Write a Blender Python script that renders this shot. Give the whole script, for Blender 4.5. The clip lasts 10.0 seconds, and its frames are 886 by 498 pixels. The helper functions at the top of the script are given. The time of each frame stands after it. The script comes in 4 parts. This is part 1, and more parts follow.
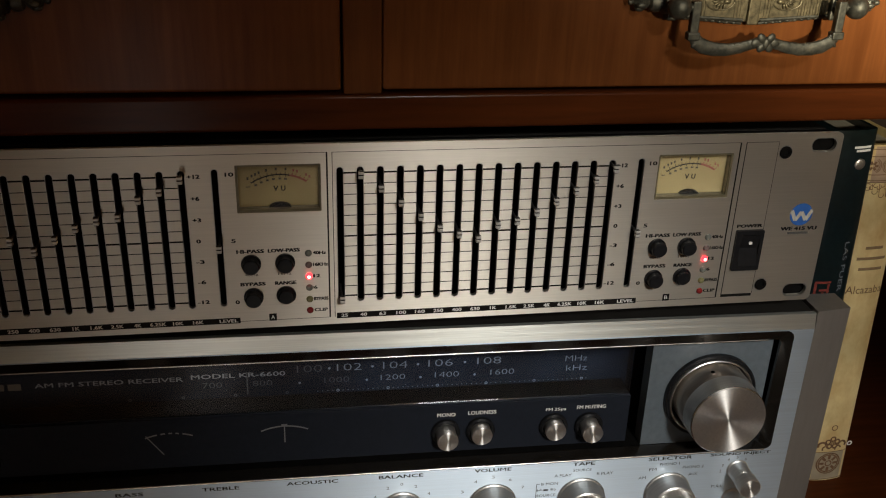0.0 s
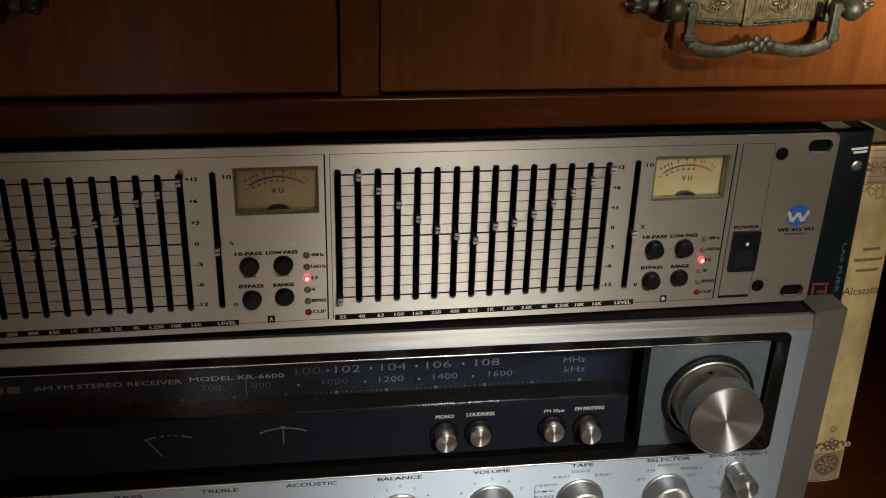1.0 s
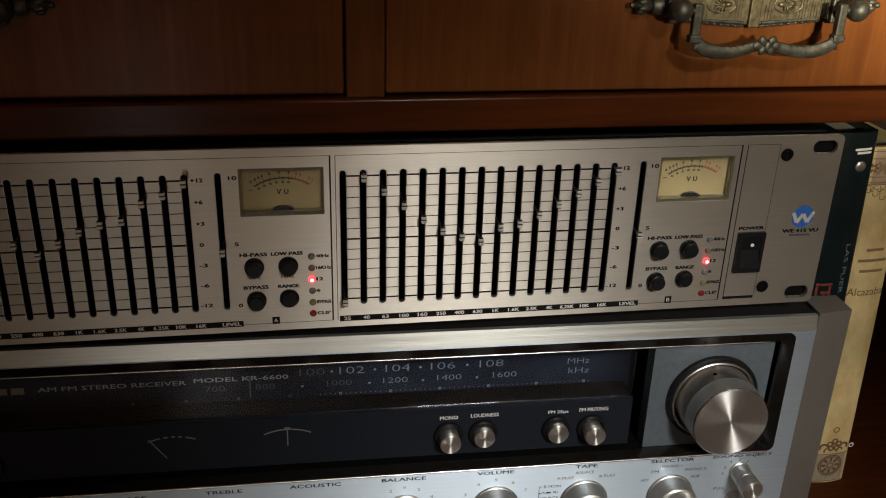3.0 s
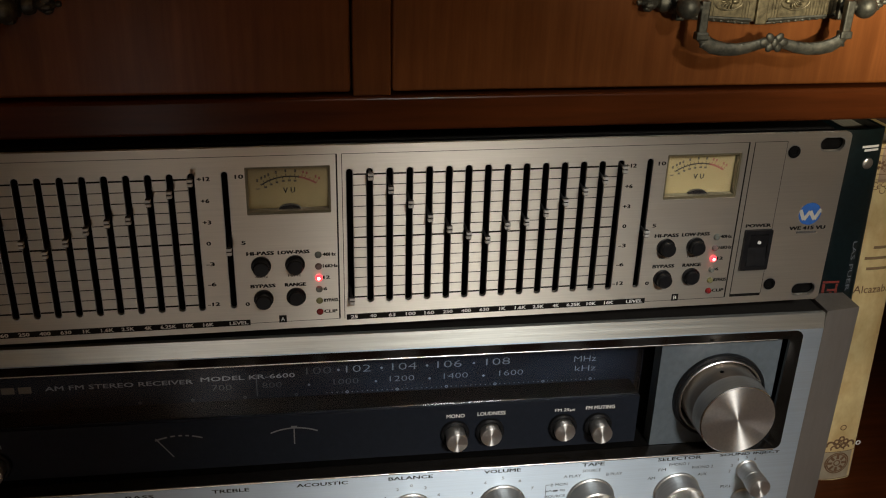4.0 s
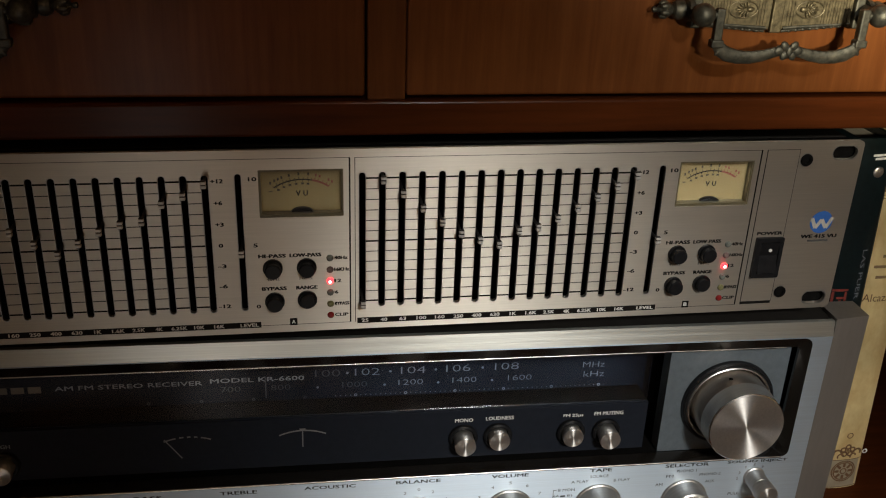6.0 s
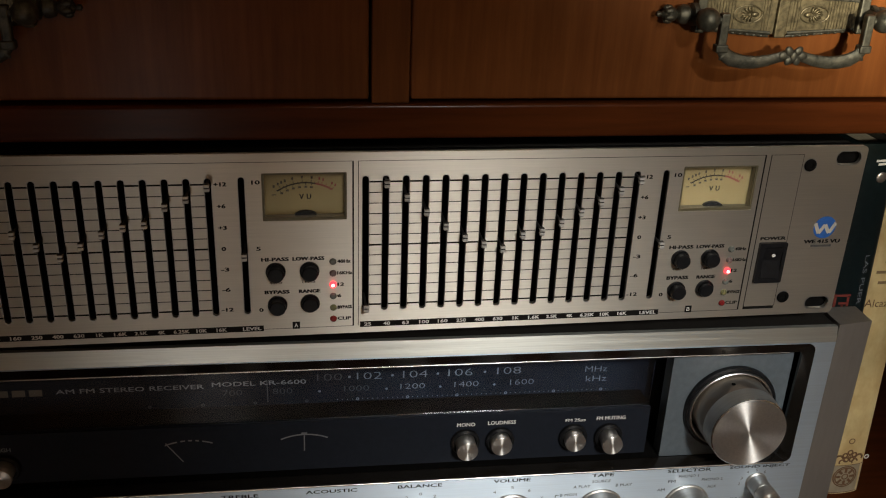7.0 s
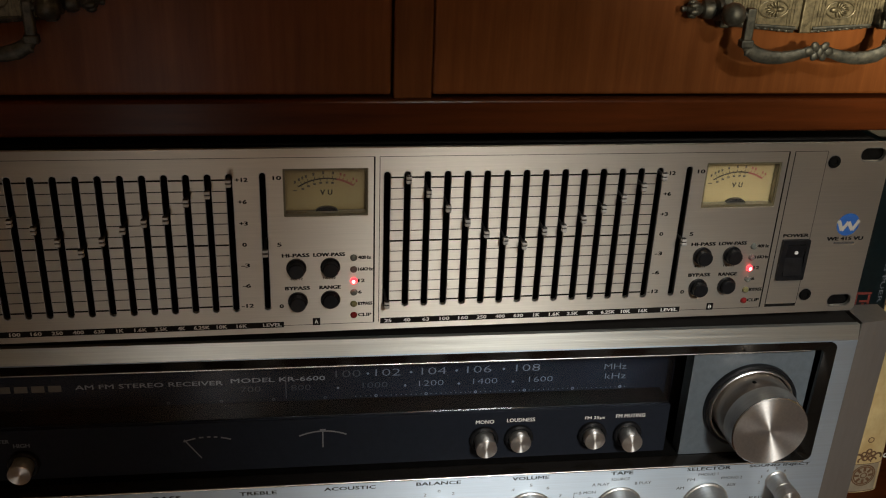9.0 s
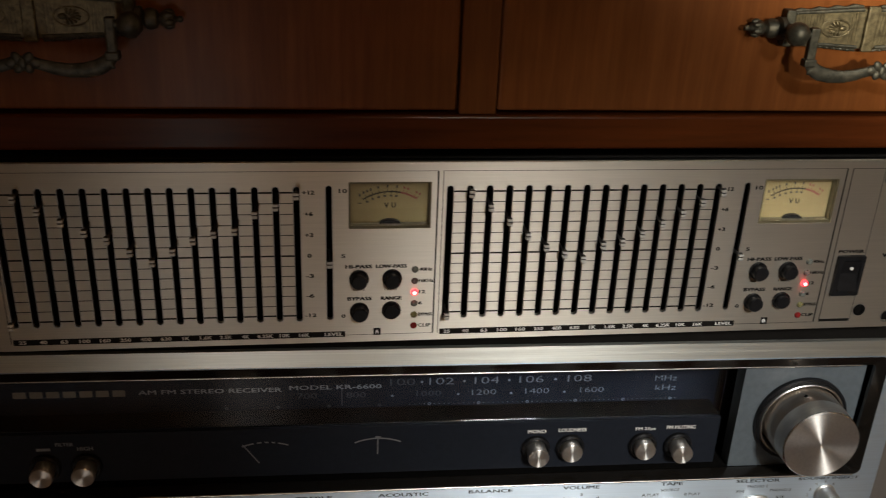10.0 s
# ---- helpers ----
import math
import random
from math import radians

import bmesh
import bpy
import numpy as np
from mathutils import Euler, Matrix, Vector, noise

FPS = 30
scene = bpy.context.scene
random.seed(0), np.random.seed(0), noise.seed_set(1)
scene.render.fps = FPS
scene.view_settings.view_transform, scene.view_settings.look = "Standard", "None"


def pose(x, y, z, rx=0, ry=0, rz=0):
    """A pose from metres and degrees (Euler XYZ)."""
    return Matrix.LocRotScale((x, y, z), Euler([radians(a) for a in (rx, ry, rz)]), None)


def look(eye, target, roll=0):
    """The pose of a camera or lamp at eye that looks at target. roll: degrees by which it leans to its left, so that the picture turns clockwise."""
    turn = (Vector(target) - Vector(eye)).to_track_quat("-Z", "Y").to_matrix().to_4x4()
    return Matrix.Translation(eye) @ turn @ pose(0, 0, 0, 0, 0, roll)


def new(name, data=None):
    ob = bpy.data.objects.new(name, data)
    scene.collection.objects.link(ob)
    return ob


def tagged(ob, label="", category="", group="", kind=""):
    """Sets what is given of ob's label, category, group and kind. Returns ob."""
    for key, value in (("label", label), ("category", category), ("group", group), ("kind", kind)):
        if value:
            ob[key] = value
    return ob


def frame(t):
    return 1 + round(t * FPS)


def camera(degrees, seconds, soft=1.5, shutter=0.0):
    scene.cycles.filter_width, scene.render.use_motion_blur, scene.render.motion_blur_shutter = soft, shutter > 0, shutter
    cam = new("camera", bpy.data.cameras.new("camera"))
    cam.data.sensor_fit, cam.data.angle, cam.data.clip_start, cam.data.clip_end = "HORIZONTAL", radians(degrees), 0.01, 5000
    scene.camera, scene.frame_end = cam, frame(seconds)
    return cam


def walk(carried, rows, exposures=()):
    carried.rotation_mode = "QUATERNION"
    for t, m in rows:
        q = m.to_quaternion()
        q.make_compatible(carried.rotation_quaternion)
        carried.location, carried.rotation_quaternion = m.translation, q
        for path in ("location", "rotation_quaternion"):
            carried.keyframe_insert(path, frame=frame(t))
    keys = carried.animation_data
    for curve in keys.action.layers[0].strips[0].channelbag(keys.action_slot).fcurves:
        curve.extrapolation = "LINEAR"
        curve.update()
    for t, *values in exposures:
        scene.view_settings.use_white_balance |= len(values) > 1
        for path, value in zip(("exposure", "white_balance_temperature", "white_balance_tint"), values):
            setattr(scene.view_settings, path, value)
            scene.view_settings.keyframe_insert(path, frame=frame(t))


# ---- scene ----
cam = camera(51.014, 10.0, soft=1.1, shutter=0.5)
# seconds, eye x y z, yaw, pitch, roll
ROWS = [
    (0.0, -0.01556, -0.38186, 0.39364, -10.037, -24.582, 1.908),
    (0.5, -0.01445, -0.38257, 0.39243, -9.987, -24.442, 1.808),
    (1.0, -0.01442, -0.38358, 0.39339, -9.983, -24.351, 1.745),
    (1.5, -0.01601, -0.38307, 0.39389, -10.120, -24.250, 1.732),
    (2.0, -0.01549, -0.38230, 0.39292, -10.215, -24.386, 1.762),
    (2.5, -0.01625, -0.38260, 0.39365, -10.189, -24.321, 1.873),
    (4.0, -0.01894, -0.38212, 0.39309, -9.887, -24.420, 1.566),
    (4.5, -0.01804, -0.38264, 0.39337, -9.804, -24.437, 1.649),
    (5.0, -0.01884, -0.38297, 0.39555, -9.733, -24.376, 1.790),
    (5.5, -0.02191, -0.38182, 0.39444, -9.759, -24.419, 1.976),
    (7.0, -0.02588, -0.37968, 0.39391, -9.939, -24.101, 2.404),
    (7.5, -0.02844, -0.37838, 0.39317, -9.888, -24.238, 2.391),
    (8.0, -0.03094, -0.37670, 0.39348, -9.790, -24.269, 2.312),
    (8.5, -0.03111, -0.37697, 0.39344, -9.596, -24.289, 2.271),
    (9.0, -0.03211, -0.37666, 0.39262, -9.518, -24.327, 2.376),
    (9.5, -0.03939, -0.37757, 0.39539, -9.312, -24.399, 2.464),
    (10.0, -0.05156, -0.37775, 0.39959, -8.246, -24.351, 2.474),
]
walk(cam, [(t, pose(x, y, z, 90 + pitch, 0, yaw) @ pose(0, 0, 0, 0, 0, roll)) for t, x, y, z, yaw, pitch, roll in ROWS],
     exposures=((0.0, 0.0), (4.0, 0.02), (7.0, 0.04), (9.0, 0.08), (9.5, 0.12), (10.0, 0.24)))

# ---------------------------------------------------------------- light
world = bpy.data.worlds.new("room_air")
scene.world = world
world.use_nodes = True
world.node_tree.nodes["Background"].inputs["Color"].default_value = (1.0, 0.66, 0.42, 1)
world.node_tree.nodes["Background"].inputs["Strength"].default_value = 0.014


def lamp(name, kind, eye, target, energy, colour, **settings):
    data = bpy.data.lights.new(name, kind)
    data.energy, data.color = energy, colour
    ob = new(name, data)
    ob.matrix_world = look(eye, target)
    return ob, data


# a shaded table lamp behind the eye, then three added sources out of view
_, torch = lamp("table_lamp_light", "SPOT", (0.185, -0.85, 0.470), (0.45, 0.0, 0.80), 420.0, (1.0, 0.89, 0.64))
torch.spot_size, torch.spot_blend, torch.shadow_soft_size = radians(76), 1.0, 0.022
# tall low source, placed to give the gleam on the left wood and metal
_, glow = lamp("left_gleam_light", "AREA", (-0.315, -1.60, -0.33), (-0.07, 0.0, 0.20), 0.85, (1.0, 0.93, 0.86))
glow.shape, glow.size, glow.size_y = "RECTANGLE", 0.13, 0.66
# cool spot added above and in front to brighten receiver and equalizer
_, receiver_fill = lamp("receiver_fill_light", "SPOT", (0.265, -1.30, 1.00), (0.165, 0.0, 0.095), 58.0, (0.96, 0.95, 0.90))
receiver_fill.spot_size, receiver_fill.spot_blend, receiver_fill.shadow_soft_size = radians(16), 0.55, 0.09
# broad warm fill, added since the closed room lets no world light in
_, room = lamp("ambient_fill_light", "AREA", (0.35, -2.20, 1.15), (0.0, 0.0, 0.2), 2.0, (1.0, 0.58, 0.33))
room.shape, room.size = "DISK", 0.9

# ---------------------------------------------------------------- materials
def node_mat(name, colour, rough=0.5, metal=0.0, vary=0.12, scale=(40, 40, 40), rough_vary=0.1, bump=0.0,
             bump_scale=(300, 300, 300), coat=0.0, spec=0.5, dark=None, aniso=0.0, stain=0.0, coat_rough=0.15):
    m = bpy.data.materials.new(name)
    m.use_nodes = True
    nt = m.node_tree
    b = nt.nodes["Principled BSDF"]
    co = nt.nodes.new("ShaderNodeTexCoord")
    mp = nt.nodes.new("ShaderNodeMapping")
    mp.inputs["Scale"].default_value = scale
    nt.links.new(co.outputs["Object"], mp.inputs["Vector"])
    n = nt.nodes.new("ShaderNodeTexNoise")
    n.inputs["Scale"].default_value = 1.0
    n.inputs["Detail"].default_value = 6.0
    n.inputs["Roughness"].default_value = 0.62
    nt.links.new(mp.outputs["Vector"], n.inputs["Vector"])
    ramp = nt.nodes.new("ShaderNodeValToRGB")
    lo = dark if dark else tuple(c * (1 - vary) for c in colour)
    hi = tuple(min(1, c * (1 + vary)) for c in colour)
    ramp.color_ramp.elements[0].color, ramp.color_ramp.elements[0].position = (*lo, 1), 0.3
    ramp.color_ramp.elements[1].color, ramp.color_ramp.elements[1].position = (*hi, 1), 0.7
    nt.links.new(n.outputs["Fac"], ramp.inputs["Fac"])
    last = ramp.outputs["Color"]
    big = nt.nodes.new("ShaderNodeTexNoise")
    big.inputs["Scale"].default_value = 14.0
    big.inputs["Detail"].default_value = 4.0
    nt.links.new(co.outputs["Object"], big.inputs["Vector"])
    if stain:
        mix = nt.nodes.new("ShaderNodeMix")
        mix.data_type, mix.blend_type = "RGBA", "MULTIPLY"
        r2 = nt.nodes.new("ShaderNodeValToRGB")
        r2.color_ramp.elements[0].color, r2.color_ramp.elements[0].position = (1 - stain, 1 - stain, 1 - stain, 1), 0.35
        r2.color_ramp.elements[1].position = 0.65
        nt.links.new(big.outputs["Fac"], r2.inputs["Fac"])
        mix.inputs["Factor"].default_value = 1.0
        nt.links.new(last, mix.inputs["A"])
        nt.links.new(r2.outputs["Color"], mix.inputs["B"])
        last = mix.outputs["Result"]
    nt.links.new(last, b.inputs["Base Color"])
    rr = nt.nodes.new("ShaderNodeMapRange")
    rr.inputs["To Min"].default_value, rr.inputs["To Max"].default_value = max(0.02, rough - rough_vary), min(1, rough + rough_vary)
    nt.links.new((n if rough_vary > 0.06 else big).outputs["Fac"], rr.inputs["Value"])
    nt.links.new(rr.outputs["Result"], b.inputs["Roughness"])
    b.inputs["Metallic"].default_value = metal
    b.inputs["Coat Weight"].default_value = coat
    b.inputs["Coat Roughness"].default_value = coat_rough
    b.inputs["Specular IOR Level"].default_value = spec
    if aniso:
        b.inputs["Anisotropic"].default_value = aniso
        up = nt.nodes.new("ShaderNodeCombineXYZ")
        up.inputs["Z"].default_value = 1.0
        nt.links.new(up.outputs["Vector"], b.inputs["Tangent"])
    if bump:
        mp2 = nt.nodes.new("ShaderNodeMapping")
        mp2.inputs["Scale"].default_value = bump_scale
        nt.links.new(co.outputs["Object"], mp2.inputs["Vector"])
        n2 = nt.nodes.new("ShaderNodeTexNoise")
        n2.inputs["Scale"].default_value, n2.inputs["Detail"].default_value = 1.0, 3.0
        nt.links.new(mp2.outputs["Vector"], n2.inputs["Vector"])
        bp = nt.nodes.new("ShaderNodeBump")
        bp.inputs["Strength"].default_value, bp.inputs["Distance"].default_value = bump, 0.0004
        nt.links.new(n2.outputs["Fac"], bp.inputs["Height"])
        nt.links.new(bp.outputs["Normal"], b.inputs["Normal"])
    return m


def emitter(name, colour, strength):
    m = bpy.data.materials.new(name)
    m.use_nodes = True
    b = m.node_tree.nodes["Principled BSDF"]
    b.inputs["Base Color"].default_value = (*colour, 1)
    b.inputs["Emission Color"].default_value = (*colour, 1)
    b.inputs["Emission Strength"].default_value = strength
    b.inputs["Roughness"].default_value = 0.3
    return m


def glass(name):
    m = bpy.data.materials.new(name)
    m.use_nodes = True
    b = m.node_tree.nodes["Principled BSDF"]
    b.inputs["Base Color"].default_value = (0.92, 0.95, 1.0, 1)
    b.inputs["Transmission Weight"].default_value = 1.0
    b.inputs["Roughness"].default_value = 0.006
    b.inputs["IOR"].default_value = 1.45
    return m


def spun(name, colour, rough):
    """Turned metal: fine rings round the knob's axis catch the light as a two-sided fan."""
    m = node_mat(name, colour, rough, 0.92, 0.08, (900, 30, 900), 0.05, aniso=0.0)
    nt = m.node_tree
    b = nt.nodes["Principled BSDF"]
    b.inputs["Anisotropic"].default_value = 0.95
    b.inputs["Anisotropic Rotation"].default_value = 0.25
    tn = nt.nodes.new("ShaderNodeTangent")
    tn.direction_type, tn.axis = "RADIAL", "Y"
    nt.links.new(tn.outputs["Tangent"], b.inputs["Tangent"])
    return m


WOOD_V = node_mat("varnished_wood_upright_grain", (0.184, 0.0620, 0.0165), 0.36, 0.0, 0.12, (220, 220, 14), 0.05, 0.04, (900, 900, 60), 0.09, spec=0.11, stain=0.25, dark=(0.140, 0.0430, 0.0105), coat_rough=0.20)
# level-grain wood darkened: shade on the drawer rail is in the colour
WOOD_H_SHADED = node_mat("varnished_wood_level_grain_shaded", (0.090, 0.0230, 0.0058), 0.30, 0.0, 0.15, (12, 200, 200), 0.05, 0.06, (60, 900, 900), 0.06, spec=0.06, stain=0.15, dark=(0.058, 0.0150, 0.0040), coat_rough=0.17)
# near black: the dark of the open compartment is put in this colour
WOOD_IN = node_mat("dull_shaded_inner_wood", (0.028, 0.014, 0.008), 0.7, 0.0, 0.3, (12, 120, 120), 0.08, 0.1, (40, 500, 500), stain=0.3)
BRONZE = node_mat("aged_bronze", (0.115, 0.110, 0.088), 0.50, 0.7, 0.3, (350, 350, 350), 0.10, 0.25, (500, 500, 500), stain=0.3, dark=(0.045, 0.047, 0.040))
BRASS = node_mat("worn_brass_plate", (0.20, 0.168, 0.100), 0.42, 0.65, 0.2, (420, 420, 420), 0.10, 0.2, (900, 900, 500), stain=0.25, dark=(0.075, 0.062, 0.038))
PANEL = node_mat("satin_silver_panel", (0.69, 0.65, 0.575), 0.47, 0.88, 0.06, (30, 900, 1500), 0.08, 0.14, (70, 1500, 2300), stain=0.07, aniso=0.95)
PANEL_EDGE = node_mat("bright_milled_edge", (0.5, 0.49, 0.47), 0.45, 1.0, 0.05, (300, 300, 300), 0.05)
BRUSHED = node_mat("brushed_aluminium", (0.61, 0.70, 0.79), 0.58, 0.95, 0.06, (14, 900, 1600), 0.07, 0.12, (25, 1500, 2200), stain=0.06, aniso=0.90)
BRUSHED_TOP = node_mat("brushed_aluminium_bevel", (0.80, 0.82, 0.77), 0.36, 0.92, 0.10, (10, 700, 1300), 0.12, 0.2, (25, 1500, 2200), stain=0.06, aniso=0.8)
CAPMETAL = node_mat("dark_bronze_anodised_end", (0.30, 0.275, 0.25), 0.5, 0.7, 0.06, (300, 300, 40), 0.06, 0.1, (1500, 1500, 60), stain=0.1)
# top strip's colour holds the shadow of the equalizer standing above it
STRIP = node_mat("strip_in_equalizer_shade", (0.020, 0.018, 0.016), 0.6, 0.0, 0.2, (200, 200, 200), 0.06, 0.1, (900, 900, 900), spec=0.15)
SPUN = spun("turned_steel", (0.80, 0.78, 0.75), 0.42)
# steel knob side with the wood's brown reflection mixed into its colour
KNOB_SIDE = node_mat("polished_steel_brown_reflection", (0.56, 0.50, 0.44), 0.32, 0.95, 0.08, (40, 900, 40), 0.05)
STEEL = node_mat("polished_knob_side", (0.72, 0.70, 0.67), 0.40, 0.95, 0.08, (40, 900, 40), 0.05)
CHROME = node_mat("chrome_ring", (0.86, 0.86, 0.85), 0.34, 1.0, 0.03, (200, 200, 200), 0.03)
BRIGHT_EDGE = node_mat("polished_thin_edge", (0.72, 0.71, 0.69), 0.26, 1.0, 0.03, (200, 200, 200), 0.03)
BLACK = node_mat("black_plastic", (0.010, 0.010, 0.011), 0.38, 0.0, 0.3, (400, 400, 400), 0.08, 0.15, (1500, 1500, 1500), spec=0.3)
BLACK_IN = node_mat("matt_black_inside", (0.0055, 0.0052, 0.005), 0.85, 0.0, 0.3, (200, 200, 200), 0.05, spec=0.04)
CASE = node_mat("black_enamelled_case", (0.012, 0.011, 0.010), 0.65, 0.0, 0.3, (300, 300, 300), 0.08, 0.2, (900, 900, 900), spec=0.1)
INK = node_mat("black_print", (0.009, 0.008, 0.007), 0.6, 0.0, 0.2, (900, 900, 900), 0.05, spec=0.15)
INK_SOFT = node_mat("thin_grey_print", (0.07, 0.065, 0.06), 0.6, 0.0, 0.2, (900, 900, 900), 0.05)
WHITE = node_mat("white_print", (0.75, 0.75, 0.72), 0.5, 0.0, 0.1, (900, 900, 900), 0.05)
DIAL_INK = node_mat("pale_dial_print", (0.17, 0.19, 0.215), 0.5, 0.0, 0.15, (900, 900, 900), 0.05)
DIM_INK = node_mat("dim_window_print", (0.19, 0.20, 0.21), 0.5, 0.0, 0.15, (900, 900, 900), 0.05)
METER_INK = node_mat("grey_meter_print", (0.20, 0.205, 0.21), 0.5, 0.0, 0.15, (900, 900, 900), 0.05)
# dial print darkened for the left end, where less light falls
FAINT_INK = node_mat("faint_shaded_dial_print", (0.04, 0.046, 0.052), 0.5, 0.0, 0.15, (900, 900, 900), 0.05)
GOLD_INK = node_mat("dull_gold_print", (0.085, 0.065, 0.032), 0.5, 0.0, 0.15, (900, 900, 900), 0.05)
DIAL = node_mat("dark_dial_sheet", (0.0105, 0.0138, 0.0210), 0.5, 0.0, 0.3, (60, 60, 60), 0.05, stain=0.2, spec=0.07)
SLATE = node_mat("blue_black_panel", (0.0165, 0.0195, 0.0270), 0.36, 0.0, 0.08, (300, 300, 300), 0.05, 0.1, (1800, 1800, 1800), spec=0.07)
BLUEGREY = node_mat("blue_grey_tuning_panel", (0.125, 0.150, 0.170), 0.45, 0.1, 0.12, (300, 300, 300), 0.05, 0.1, (1800, 1800, 1800), stain=0.1)
LIP = node_mat("gloss_black_lip", (0.011, 0.0095, 0.008), 0.16, 0.0, 0.2, (100, 100, 100), 0.03)
VU_PAPER = node_mat("aged_cream_meter_card", (0.285, 0.215, 0.090), 0.6, 0.0, 0.06, (120, 120, 120), 0.05, stain=0.12)
VU_FRAME = node_mat("olive_meter_surround", (0.14, 0.12, 0.07), 0.4, 0.1, 0.15, (300, 300, 300), 0.05)
METER_GREY = node_mat("brown_black_meter_print", (0.035, 0.026, 0.015), 0.6, 0.0, 0.2, (900, 900, 900), 0.05)
DULL_RED = node_mat("dull_red_print", (0.20, 0.035, 0.025), 0.6, 0.0, 0.2, (900, 900, 900), 0.05)
BROWN_INK = node_mat("brown_print", (0.16, 0.085, 0.04), 0.7, 0.0, 0.3, (500, 500, 500), 0.05)
BLUE_INK = node_mat("blue_emblem_print", (0.025, 0.11, 0.38), 0.5, 0.0, 0.1, (500, 500, 500), 0.05)
LED_OFF = node_mat("unlit_grey_lamp", (0.16, 0.17, 0.15), 0.25, 0.0, 0.15, (500, 500, 500), 0.05)
LED_ROSE = node_mat("unlit_rose_lamp", (0.20, 0.14, 0.13), 0.25, 0.0, 0.15, (500, 500, 500), 0.05)
LED_OLIVE = node_mat("unlit_olive_lamp", (0.20, 0.19, 0.09), 0.25, 0.0, 0.15, (500, 500, 500), 0.05)
LED_DARKRED = node_mat("unlit_red_lamp", (0.22, 0.02, 0.02), 0.25, 0.0, 0.15, (500, 500, 500), 0.05)
LED_RED = emitter("lit_red_lamp", (1.0, 0.030, 0.040), 3.6)
LED_CORE = emitter("white_hot_lamp_core", (1.0, 0.22, 0.20), 9.0)
GLASS = glass("dial_glass")
GREEN = node_mat("dark_green_book_cloth", (0.006, 0.014, 0.016), 0.32, 0.0, 0.3, (300, 300, 300), 0.07, 0.15, (1200, 1200, 1200), stain=0.2)
YELLOW = node_mat("parchment_yellow_jacket", (0.88, 0.74, 0.38), 0.42, 0.0, 0.10, (70, 70, 38), 0.05, 0.06, (500, 500, 500), stain=0.36, dark=(0.64, 0.42, 0.17))
PALE_BAND = node_mat("faded_pink_band", (0.42, 0.30, 0.21), 0.5, 0.0, 0.2, (150, 150, 150), 0.05, stain=0.2)
GREY_BAND = node_mat("grey_beige_band", (0.40, 0.34, 0.24), 0.5, 0.0, 0.2, (150, 150, 150), 0.05, stain=0.2)
PAPER = node_mat("page_edges", (0.45, 0.42, 0.36), 0.8, 0.0, 0.2, (1500, 60, 60), 0.05)
SILVER_FOIL = node_mat("silver_foil", (0.6, 0.58, 0.55), 0.3, 0.9, 0.2, (300, 300, 300), 0.08)
PLASTER = node_mat("room_plaster", (0.45, 0.38, 0.30), 0.9, 0.0, 0.1, (6, 6, 6), 0.05, stain=0.1)
FLOOR_MAT = node_mat("dark_tile_floor", (0.16, 0.10, 0.06), 0.4, 0.0, 0.2, (8, 8, 8), 0.08, stain=0.2)

# ---------------------------------------------------------------- mesh helpers
BASE = {}


def thing(name, base, turn=0.0, label="", category="", group="", kind=""):
    ob = new(name)
    ob.empty_display_size = 0.02
    ob.matrix_basis = pose(*base, 0, 0, turn)
    BASE[ob.name] = Vector((0, 0, base[2])) if turn else Vector(base)
    return tagged(ob, label, category, group, kind)


def part(name, bm, material, parent, label="", smooth=False, loc=None):
    """Links a bmesh as one mesh under a thing or part; its vertices are in the thing's own frame, heights from the world's zero."""
    root = parent
    while root.parent:
        root = root.parent
    if loc is None:
        bmesh.ops.translate(bm, vec=-BASE[root.name], verts=bm.verts)
    me = bpy.data.meshes.new(name)
    bm.normal_update()
    bm.to_mesh(me)
    bm.free()
    me.materials.append(material)
    if smooth:
        me.shade_smooth()
        me.set_sharp_from_angle(angle=radians(35))
    ob = new(name, me)
    ob.parent = parent
    if label:
        ob["label"] = label
    return ob


def again(name, ob, parent, loc):
    """Another object on the same mesh, moved by loc."""
    o = new(name, ob.data)
    o.parent, o.location = parent, loc
    if "label" in ob:
        o["label"] = ob["label"]
    return o


def box(x0, x1, y0, y1, z0, z1, bevel=0.0, seg=2, bm=None):
    own = bm is None
    b = bmesh.new()
    bmesh.ops.create_cube(b, size=1)
    for v in b.verts:
        v.co = Vector(((x0 + x1) / 2 + v.co.x * (x1 - x0), (y0 + y1) / 2 + v.co.y * (y1 - y0), (z0 + z1) / 2 + v.co.z * (z1 - z0)))
    if bevel:
        bmesh.ops.bevel(b, geom=b.edges[:], offset=bevel, segments=seg, profile=0.5, affect="EDGES", clamp_overlap=True)
    if own:
        return b
    join(bm, b)
    return bm


def join(bm, b):
    me = bpy.data.meshes.new("scratch")
    b.to_mesh(me)
    b.free()
    bm.from_mesh(me)
    bpy.data.meshes.remove(me)
    return bm


